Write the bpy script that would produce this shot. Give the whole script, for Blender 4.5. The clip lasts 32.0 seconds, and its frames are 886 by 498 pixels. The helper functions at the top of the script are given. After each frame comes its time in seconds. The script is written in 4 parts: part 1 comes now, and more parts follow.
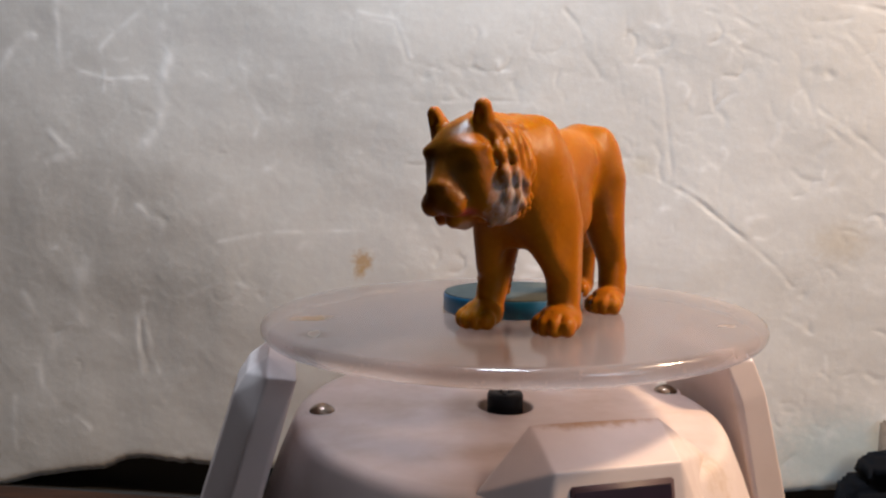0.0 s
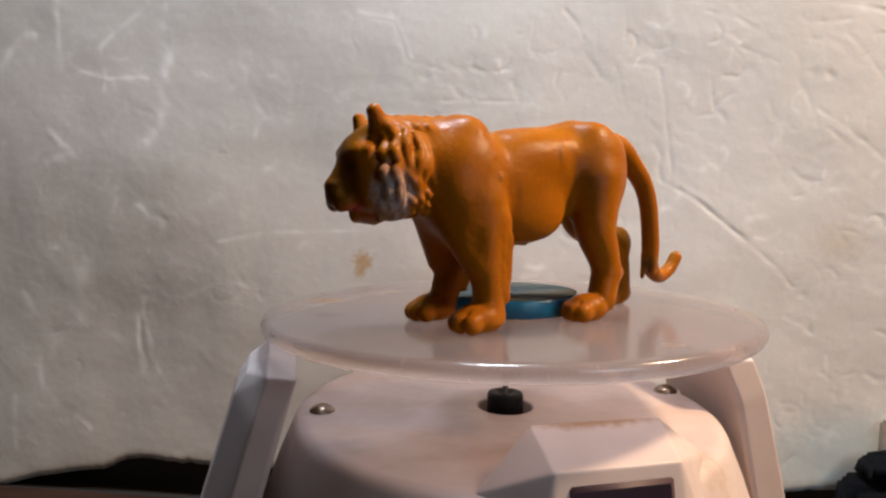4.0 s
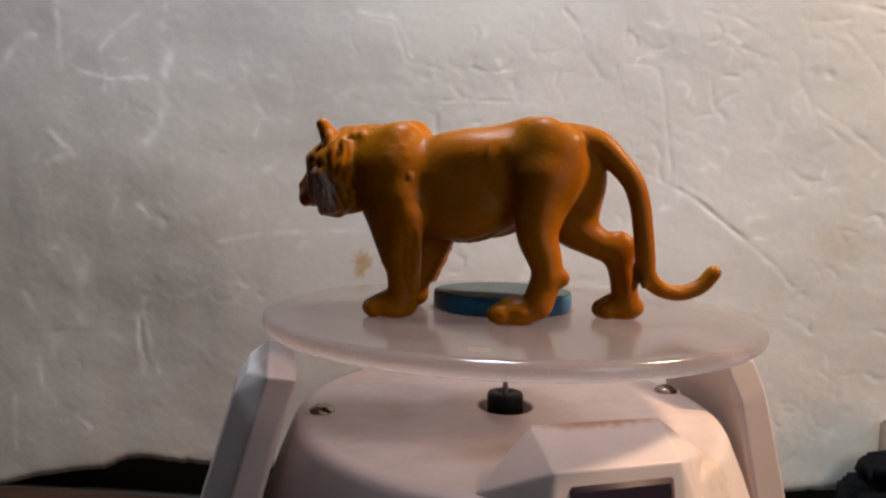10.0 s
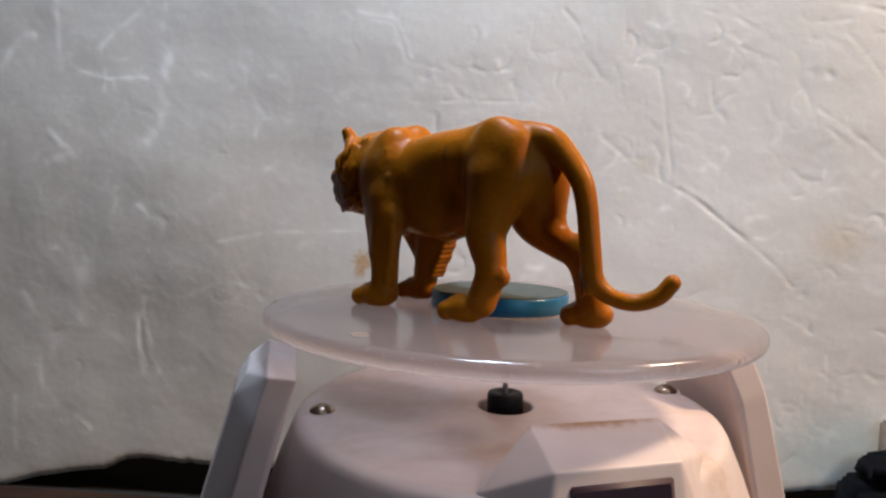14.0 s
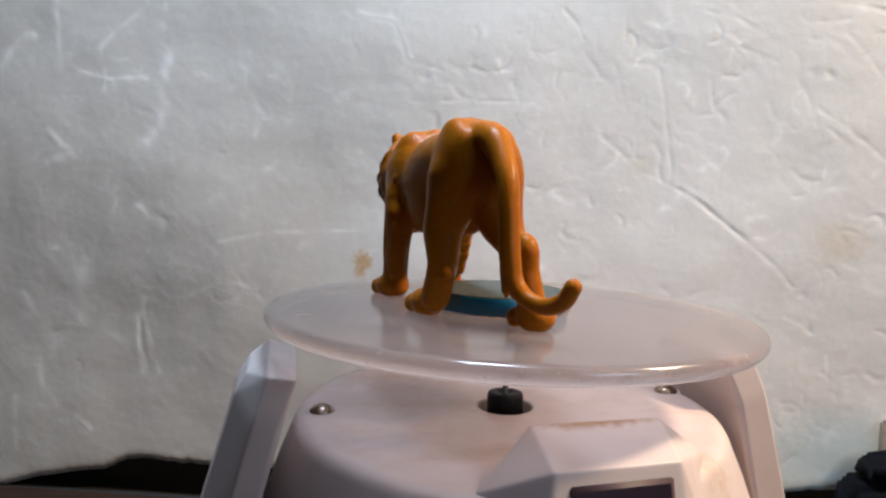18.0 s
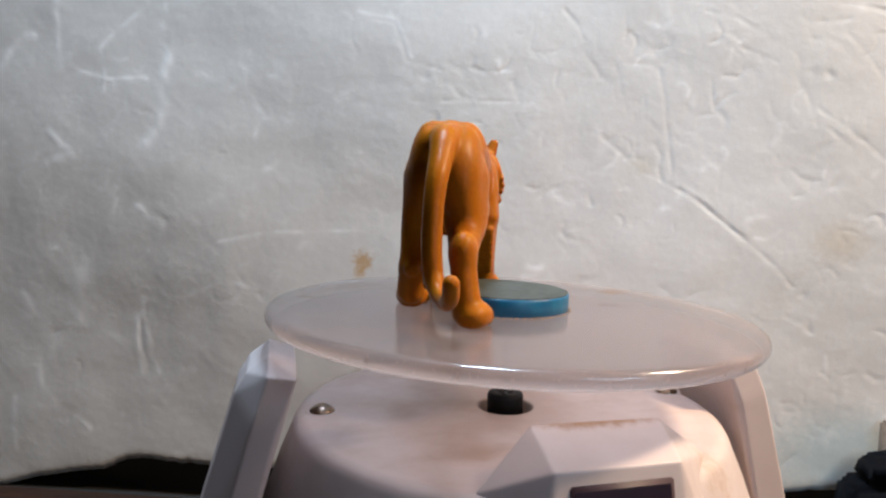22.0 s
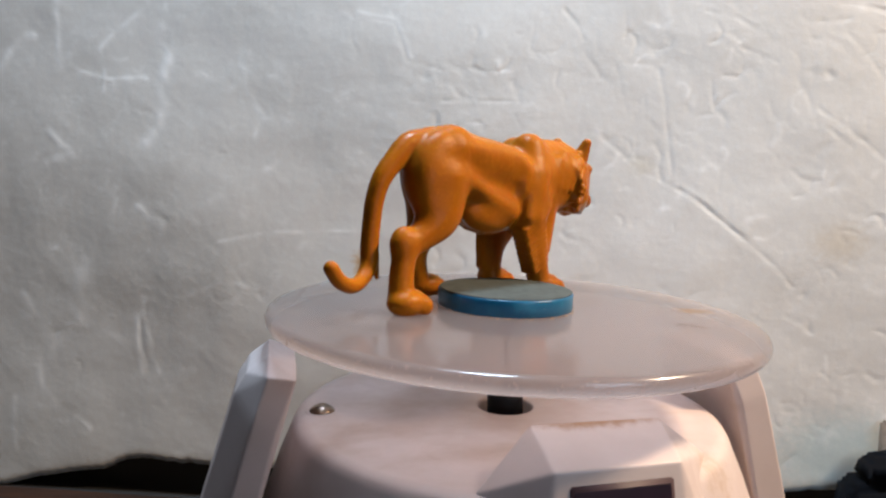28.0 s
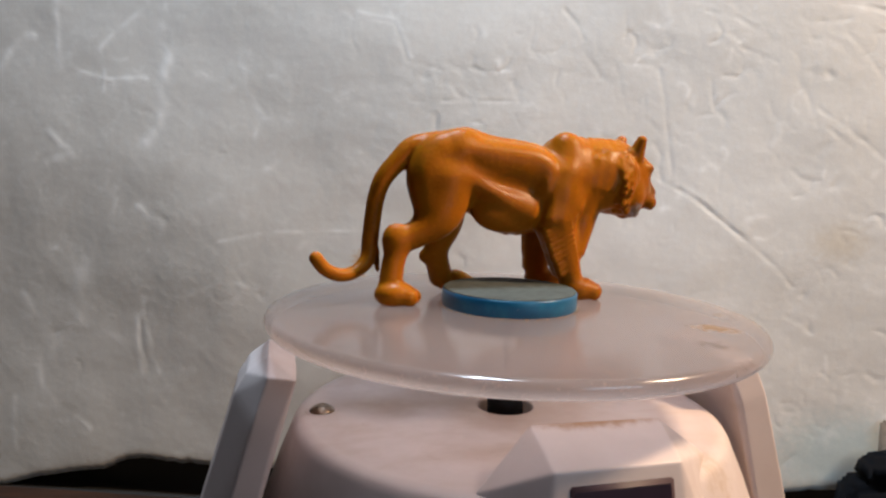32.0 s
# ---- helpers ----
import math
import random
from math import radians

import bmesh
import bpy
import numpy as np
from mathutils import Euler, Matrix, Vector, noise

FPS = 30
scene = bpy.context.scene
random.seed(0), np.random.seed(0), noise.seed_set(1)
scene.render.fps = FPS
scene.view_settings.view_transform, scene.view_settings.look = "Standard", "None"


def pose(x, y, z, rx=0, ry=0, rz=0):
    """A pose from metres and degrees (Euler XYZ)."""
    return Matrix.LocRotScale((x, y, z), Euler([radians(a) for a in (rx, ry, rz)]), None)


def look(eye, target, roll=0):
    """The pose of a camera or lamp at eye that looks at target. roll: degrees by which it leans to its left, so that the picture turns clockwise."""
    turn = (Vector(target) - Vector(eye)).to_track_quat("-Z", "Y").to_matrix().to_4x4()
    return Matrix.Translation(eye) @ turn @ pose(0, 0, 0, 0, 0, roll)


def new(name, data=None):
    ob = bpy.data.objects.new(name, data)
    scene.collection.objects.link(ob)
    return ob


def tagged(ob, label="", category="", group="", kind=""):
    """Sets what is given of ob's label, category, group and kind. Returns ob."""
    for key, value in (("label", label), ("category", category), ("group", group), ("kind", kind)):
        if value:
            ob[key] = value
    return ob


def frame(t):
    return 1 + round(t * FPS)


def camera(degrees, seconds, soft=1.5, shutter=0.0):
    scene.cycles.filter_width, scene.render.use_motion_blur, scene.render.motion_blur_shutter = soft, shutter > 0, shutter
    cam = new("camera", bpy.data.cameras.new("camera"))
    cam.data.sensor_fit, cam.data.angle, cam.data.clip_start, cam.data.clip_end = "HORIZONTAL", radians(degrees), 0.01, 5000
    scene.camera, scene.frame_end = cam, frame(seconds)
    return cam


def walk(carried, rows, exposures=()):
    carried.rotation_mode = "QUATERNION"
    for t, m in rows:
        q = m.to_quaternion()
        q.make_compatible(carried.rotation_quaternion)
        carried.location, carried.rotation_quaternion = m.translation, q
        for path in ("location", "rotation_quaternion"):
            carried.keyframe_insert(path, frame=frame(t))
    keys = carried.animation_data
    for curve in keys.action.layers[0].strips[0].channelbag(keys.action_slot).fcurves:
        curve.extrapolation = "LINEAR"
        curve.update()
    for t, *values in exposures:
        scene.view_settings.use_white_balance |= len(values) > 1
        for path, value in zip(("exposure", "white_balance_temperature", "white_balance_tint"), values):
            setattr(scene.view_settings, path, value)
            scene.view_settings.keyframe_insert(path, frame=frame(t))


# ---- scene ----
MM = 0.001
cam = camera(68.17, 32.0, soft=2.4)
EYE = pose(0, -0.15443, 0.02763, 84.751, 0, 5.785) @ pose(0, 0, 0, 0, 0, 0.998)
walk(cam, [(0.0, EYE), (32.0, EYE)], [(0, 0.62, 5720, 12.5), (1.2, 0.64, 5790, 12.5), (2.2, 0.5, 6120, 14.5), (3, 0.59, 5850, 13.5), (5, 0.53, 5950, 14), (6, 0.52, 6040, 14.5), (7, 0.38, 6190, 15), (9, 0.38, 5830, 13.5), (13, 0.3, 5880, 13), (14, 0.52, 5400, 11), (14.5, 0.52, 5400, 11), (16.4, 0.5, 5420, 10.5), (17, 0.53, 5430, 10), (17.5, 0.71, 5250, 8), (22, 0.71, 5250, 8), (27, 0.72, 5280, 8), (30, 0.66, 5440, 9), (32, 0.58, 5540, 9.5)])

# ---- light ----
world = bpy.data.worlds.new("room_air")
world.use_nodes = True
world.node_tree.nodes["Background"].inputs[0].default_value = (0.8, 0.9, 1.0, 1)
world.node_tree.nodes["Background"].inputs[1].default_value = 0.05
scene.world = world


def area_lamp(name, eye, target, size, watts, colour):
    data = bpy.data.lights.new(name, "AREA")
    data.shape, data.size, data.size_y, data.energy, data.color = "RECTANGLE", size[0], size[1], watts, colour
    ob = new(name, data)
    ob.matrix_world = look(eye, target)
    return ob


# a warm desk lamp beside the board, and a white lamp over the table
area_lamp("warm_lamp_light", (0.43, -0.012, 0.42), (0, 0.04, 0.03), (0.07, 0.07), 5.0, (1.0, 0.66, 0.37))
area_lamp("table_lamp_light", (-0.02, 0.038, 0.38), (-0.03, 0.08, 0.05), (0.07, 0.07), 1.6, (0.86, 0.96, 1.0))

# bluish fill light added beside the camera, its source unseen
area_lamp("front_fill_light", (0.130, -0.166, 0.058), (0, 0.04, 0.03), (0.08, 0.08), 0.06, (0.74, 0.92, 1.0))


# ---- materials ----
class Shader:
    """A Principled material and the few nodes that are used on it again and again."""

    def __init__(self, name, base, rough=0.5, metal=0.0, **extra):
        self.m = bpy.data.materials.new(name)
        self.m.use_nodes = True
        self.t = self.m.node_tree
        self.b = self.t.nodes["Principled BSDF"]
        self.b.inputs["Base Color"].default_value = (*base, 1)
        self.b.inputs["Roughness"].default_value = rough
        self.b.inputs["Metallic"].default_value = metal
        for k, v in extra.items():
            self.b.inputs[k.replace("_", " ")].default_value = v
        c = self.t.nodes.new("ShaderNodeTexCoord")
        s = self.t.nodes.new("ShaderNodeVectorMath")
        s.operation = "SCALE"
        s.inputs["Scale"].default_value = 1000.0
        self.link(c.outputs["Object"], s.inputs[0])
        self.mm = s.outputs[0]
        self.colour = None

    def link(self, a, b):
        self.t.links.new(a, b)

    def grain(self, scale, detail=4.0, rough=0.6, stretch=None):
        """Noise with a feature size of about 1 / scale millimetres."""
        n = self.t.nodes.new("ShaderNodeTexNoise")
        n.inputs["Scale"].default_value, n.inputs["Detail"].default_value, n.inputs["Roughness"].default_value = scale, detail, rough
        src = self.mm
        if stretch:
            v = self.t.nodes.new("ShaderNodeVectorMath")
            v.operation = "MULTIPLY"
            v.inputs[1].default_value = stretch
            self.link(src, v.inputs[0])
            src = v.outputs[0]
        self.link(src, n.inputs["Vector"])
        return n.outputs["Fac"]

    def ramp(self, fac, lo, hi, to_lo=0.0, to_hi=1.0):
        r = self.t.nodes.new("ShaderNodeMapRange")
        r.interpolation_type = "SMOOTHSTEP"
        for i, v in zip(("From Min", "From Max", "To Min", "To Max"), (lo, hi, to_lo, to_hi)):
            r.inputs[i].default_value = v
        self.link(fac, r.inputs["Value"])
        return r.outputs["Result"]

    def maths(self, op, a, b):
        n = self.t.nodes.new("ShaderNodeMath")
        n.operation = op
        for s, v in zip(n.inputs, (a, b)):
            if isinstance(v, (int, float)):
                s.default_value = v
            else:
                self.link(v, s)
        return n.outputs[0]

    def blob(self, centre, radii, soft=0.5, wobble=0.0):
        """1 inside an ellipsoid, fading to 0 at its rim."""
        a = self.t.nodes.new("ShaderNodeVectorMath")
        a.operation = "SUBTRACT"
        a.inputs[1].default_value = centre
        self.link(self.mm, a.inputs[0])
        d = self.t.nodes.new("ShaderNodeVectorMath")
        d.operation = "DIVIDE"
        d.inputs[1].default_value = radii
        self.link(a.outputs[0], d.inputs[0])
        n = self.t.nodes.new("ShaderNodeVectorMath")
        n.operation = "LENGTH"
        self.link(d.outputs[0], n.inputs[0])
        v = n.outputs["Value"]
        if wobble:
            v = self.maths("ADD", v, self.maths("MULTIPLY", self.maths("SUBTRACT", self.grain(0.5), 0.5), wobble))
        return self.ramp(v, 1.0 - soft, 1.0 + soft * 0.3, 1.0, 0.0)

    def paint(self, fac, colour, amount=1.0):
        m = self.t.nodes.new("ShaderNodeMix")
        m.data_type = "RGBA"
        if amount != 1.0:
            fac = self.maths("MULTIPLY", fac, amount)
        self.link(fac, m.inputs["Factor"])
        if self.colour is None:
            m.inputs["A"].default_value = self.b.inputs["Base Color"].default_value[:]
        else:
            self.link(self.colour, m.inputs["A"])
        m.inputs["B"].default_value = (*colour, 1)
        self.colour = m.outputs["Result"]
        self.link(self.colour, self.b.inputs["Base Color"])

    def rough(self, fac, lo, hi):
        self.link(self.ramp(fac, 0.3, 0.7, lo, hi), self.b.inputs["Roughness"])

    def bump(self, fac, height, strength=1.0):
        n = self.t.nodes.new("ShaderNodeBump")
        n.inputs["Strength"].default_value = strength
        n.inputs["Distance"].default_value = height * MM
        self.link(fac, n.inputs["Height"])
        self.link(n.outputs[0], self.b.inputs["Normal"])


def foam_shader():
    s = Shader("white_foam", (0.75, 0.74, 0.715), 0.5)
    s.paint(s.ramp(s.grain(0.02, 3), 0.4, 0.7), (0.70, 0.685, 0.655), 0.6)
    s.paint(s.ramp(s.grain(0.25, 5), 0.45, 0.75), (0.80, 0.80, 0.78), 0.5)
    s.paint(s.blob((-53.2, 80, 0.6), (4.2, 9, 4.6), 0.8, 2.0), (0.55, 0.33, 0.10), 0.75)
    s.paint(s.blob((-54.6, 80, -3.4), (2.4, 9, 3.0), 0.8, 1.6), (0.55, 0.34, 0.11), 0.6)
    s.paint(s.blob((112, 80, 12), (11, 12, 8), 0.9, 1.0), (0.58, 0.46, 0.28), 0.35)
    s.paint(s.blob((45, 80, 37), (5, 12, 4), 0.9, 1.0), (0.55, 0.48, 0.30), 0.25)
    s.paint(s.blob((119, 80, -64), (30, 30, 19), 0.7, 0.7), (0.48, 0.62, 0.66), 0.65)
    scuff = s.t.nodes.new("ShaderNodeAttribute")
    scuff.attribute_name = "scuff"
    s.paint(scuff.outputs["Fac"], (0.98, 0.98, 0.97), 1.0)
    s.bump(s.grain(0.5, 6, 0.6), 0.10, 0.5)
    return s.m


def stand_shader():
    s = Shader("pale_plastic", (0.515, 0.435, 0.412), 0.4, Subsurface_Weight=0.08, Subsurface_Scale=0.002)
    s.b.inputs["Subsurface Radius"].default_value = (1, 0.8, 0.9)
    s.paint(s.ramp(s.grain(0.06, 4), 0.35, 0.7), (0.455, 0.38, 0.352), 0.7)
    dust = s.ramp(s.grain(0.07, 3, 0.5, (1, 1.6, 1)), 0.46, 0.75)
    s.paint(s.maths("MULTIPLY", dust, s.blob((0, 0, -23), (60, 60, 3.2), 0.2)), (0.34, 0.24, 0.17), 0.4)
    # two broad brown patches: shade of tiger and pad painted on the top
    s.paint(s.blob((-14, -26, -24), (15, 4.5, 3), 0.9, 0.7), (0.30, 0.20, 0.13), 0.35)
    s.paint(s.blob((-30, 8, -24), (17, 11, 3), 0.9, 0.5), (0.33, 0.25, 0.19), 0.35)
    s.paint(s.blob((4, -38.5, -14.3), (15, 2.6, 1.5), 0.8, 1.2), (0.27, 0.14, 0.055), 0.9)
    s.paint(s.blob((27, -38, -29), (6, 7, 8), 0.8, 1.6), (0.32, 0.20, 0.09), 0.5)
    s.paint(s.ramp(s.grain(1.3, 2, 0.5), 0.72, 0.78), (0.30, 0.2, 0.13), 0.6)
    s.rough(s.grain(0.3, 4), 0.34, 0.5)
    s.bump(s.grain(1.2, 5), 0.05, 0.4)
    return s.m


def disc_shader(name, shiny):
    s = Shader(name, (0.34, 0.30, 0.275), 0.5, Specular_IOR_Level=0.0)
    s.paint(s.ramp(s.grain(0.08, 5), 0.4, 0.7), (0.30, 0.262, 0.238), 0.6)
    stain = s.maths("MULTIPLY", s.blob((44.6, 7.2, 0), (6.0, 3.8, 6), 0.6, 3.0), 0.97)
    speck = s.ramp(s.grain(0.9, 2, 0.5), 0.70, 0.76)
    rim = s.maths("MULTIPLY", s.ramp(s.grain(0.7, 3, 0.6), 0.60, 0.68), s.maths("SUBTRACT", 1.0, s.blob((0, 0, 0), (56.4, 56.4, 400), 0.04)))
    stain = s.maths("MAXIMUM", stain, s.maths("MULTIPLY", s.blob((-39.0, 29.5, 0), (3.0, 2.2, 6), 0.6, 1.8), 0.7))
    stain = s.maths("MAXIMUM", stain, s.maths("MULTIPLY", s.blob((43.1, 23.2, 0), (1.8, 3.8, 4), 0.8, 2.0), 0.7))
    stain = s.maths("MAXIMUM", stain, s.maths("MULTIPLY", speck, 0.5))
    stain = s.maths("MAXIMUM", stain, s.maths("MULTIPLY", rim, 0.7))
    s.paint(stain, (0.17, 0.086, 0.027), 1.0)
    clean = s.maths("SUBTRACT", 1.0, stain)
    out = s.t.nodes["Material Output"]
    milky = s.t.nodes.new("ShaderNodeBsdfTranslucent")
    milky.inputs["Color"].default_value = (0.68, 0.605, 0.565, 1)
    clear = s.t.nodes.new("ShaderNodeBsdfTransparent")
    clear.inputs["Color"].default_value = (0.98, 0.95, 0.96, 1)
    gloss = s.t.nodes.new("ShaderNodeBsdfAnisotropic")
    gloss.inputs["Color"].default_value = (0.78, 0.78, 0.78, 1)
    s.link(s.ramp(s.grain(0.15, 4), 0.35, 0.7, 0.13, 0.20), gloss.inputs["Roughness"])
    edge = s.t.nodes.new("ShaderNodeLayerWeight")
    edge.inputs["Blend"].default_value = 0.5
    sheen = s.maths("ADD", 0.04, s.maths("MULTIPLY", s.maths("POWER", edge.outputs["Facing"], 5.0), 0.9 * shiny))
    one, two, three = (s.t.nodes.new("ShaderNodeMixShader") for _ in range(3))
    s.link(s.maths("MULTIPLY", clean, 0.72), one.inputs[0])
    s.link(s.maths("MULTIPLY", clean, 0.60 if shiny == 1.0 else 0.25), two.inputs[0])
    s.link(s.b.outputs[0], one.inputs[1])
    s.link(milky.outputs[0], one.inputs[2])
    s.link(one.outputs[0], two.inputs[1])
    s.link(clear.outputs[0], two.inputs[2])
    s.link(sheen, three.inputs[0])
    s.link(two.outputs[0], three.inputs[1])
    s.link(gloss.outputs[0], three.inputs[2])
    s.link(three.outputs[0], out.inputs["Surface"])
    return s.m


def pad_shader():
    s = Shader("blue_plastic", (0.008, 0.105, 0.225), 0.34, Transmission_Weight=0.3, IOR=1.45)
    s.paint(s.ramp(s.grain(0.35, 4), 0.45, 0.7), (0.015, 0.175, 0.31), 0.6)
    s.paint(s.ramp(s.grain(1.2, 3), 0.7, 0.76), (0.2, 0.3, 0.35), 0.6)
    return s.m


def plain(name, base, rough, metal=0.0, vary=0.25, scale=0.3):
    s = Shader(name, base, rough, metal)
    s.paint(s.ramp(s.grain(scale, 5), 0.35, 0.7), tuple(c * (1 - vary) for c in base), 1.0)
    s.bump(s.grain(scale * 4, 4), 0.05, 0.3)
    return s.m


foam_mat = foam_shader()
stand_mat = stand_shader()
disc_mat = disc_shader("frosted_plastic", 1.0)
disc_under_mat = disc_shader("matt_underside", 0.1)
pad_mat = pad_shader()
pad_top_mat = plain("pad_film", (0.055, 0.06, 0.052), 0.8, 0, 0.35, 0.4)
pad_top_mat.node_tree.nodes["Principled BSDF"].inputs["Specular IOR Level"].default_value = 0.2
grit_mat = plain("dried_glue", (0.42, 0.31, 0.20), 0.6, 0, 0.5, 1.0)
black_mat = plain("black_rubber", (0.002, 0.002, 0.003), 0.55)
black_mat.node_tree.nodes["Principled BSDF"].inputs["Specular IOR Level"].default_value = 0.2
device_mat = plain("black_fabric", (0.003, 0.003, 0.004), 0.85)
device_mat.node_tree.nodes["Principled BSDF"].inputs["Specular IOR Level"].default_value = 0.1
steel_mat = plain("steel", (0.27, 0.215, 0.165), 0.2, 1.0, 0.5, 0.6)
shaft_mat = plain("bright_steel", (0.62, 0.58, 0.56), 0.4, 0.6)
panel_mat = plain("solar_cell", (0.016, 0.005, 0.012), 0.35)
frame_mat = plain("dark_frame", (0.035, 0.012, 0.02), 0.6)
void_mat = plain("gap_black", (0.004, 0.0035, 0.003), 0.7)
brown_mat = plain("tan_wood", (0.17, 0.12, 0.08), 0.8)
room_mat = plain("room_paint", (0.30, 0.27, 0.24), 0.9, 0, 0.1, 0.01)


def wood_shader():
    s = Shader("dark_wood", (0.034, 0.015, 0.008), 0.6)
    s.paint(s.ramp(s.grain(0.05, 5, 0.6, (1, 14, 1)), 0.4, 0.65), (0.014, 0.008, 0.006), 0.8)
    s.bump(s.grain(0.1, 5, 0.6, (1, 14, 1)), 0.1, 0.4)
    return s.m


table_mat = wood_shader()
table_mat.node_tree.nodes["Principled BSDF"].inputs["Specular IOR Level"].default_value = 0.08


# ---- mesh helpers ----
def part(name, bm, mat, parent=None, label=""):
    me = bpy.data.meshes.new(name)
    bm.to_mesh(me)
    bm.free()
    me.materials.append(mat)
    ob = new(name, me)
    if parent:
        ob.parent = parent
    return tagged(ob, label)


def lathe(profile, n=96):
    """A body of revolution round z from (radius, z) pairs in millimetres."""
    bm = bmesh.new()
    rings = []
    for r, z in profile:
        if r < 1e-6:
            rings.append([bm.verts.new((0, 0, z * MM))])
        else:
            rings.append([bm.verts.new((r * MM * math.cos(2 * math.pi * i / n), r * MM * math.sin(2 * math.pi * i / n), z * MM)) for i in range(n)])
    for a, b in zip(rings, rings[1:]):
        for i in range(n):
            j = (i + 1) % n
            if len(a) == 1 and len(b) == 1:
                continue
            if len(a) == 1:
                bm.faces.new((a[0], b[j], b[i]))
            elif len(b) == 1:
                bm.faces.new((a[i], a[j], b[0]))
            else:
                bm.faces.new((a[i], a[j], b[j], b[i]))
    bmesh.ops.recalc_face_normals(bm, faces=bm.faces)
    for f in bm.faces:
        f.smooth = True
    return bm


def hull(points):
    bm = bmesh.new()
    for p in points:
        bm.verts.new([c * MM for c in p])
    bmesh.ops.convex_hull(bm, input=bm.verts)
    bmesh.ops.dissolve_limit(bm, angle_limit=0.03, verts=bm.verts, edges=bm.edges)
    bmesh.ops.recalc_face_normals(bm, faces=bm.faces)
    return bm


def bevelled(bm, width, segments=3):
    bmesh.ops.bevel(bm, geom=list(bm.edges), offset=width * MM, segments=segments, affect="EDGES", clamp_overlap=True)
    for f in bm.faces:
        f.smooth = True
    return bm


def box(x0, y0, z0, x1, y1, z1):
    bm = bmesh.new()
    bmesh.ops.create_cube(bm, size=1)
    for v in bm.verts:
        v.co = Vector(((x0 + x1) / 2 + v.co.x * (x1 - x0), (y0 + y1) / 2 + v.co.y * (y1 - y0), (z0 + z1) / 2 + v.co.z * (z1 - z0))) * MM
    return bm


# ---- clay ----
def vec(*a):
    return np.array(a, dtype=np.float32)


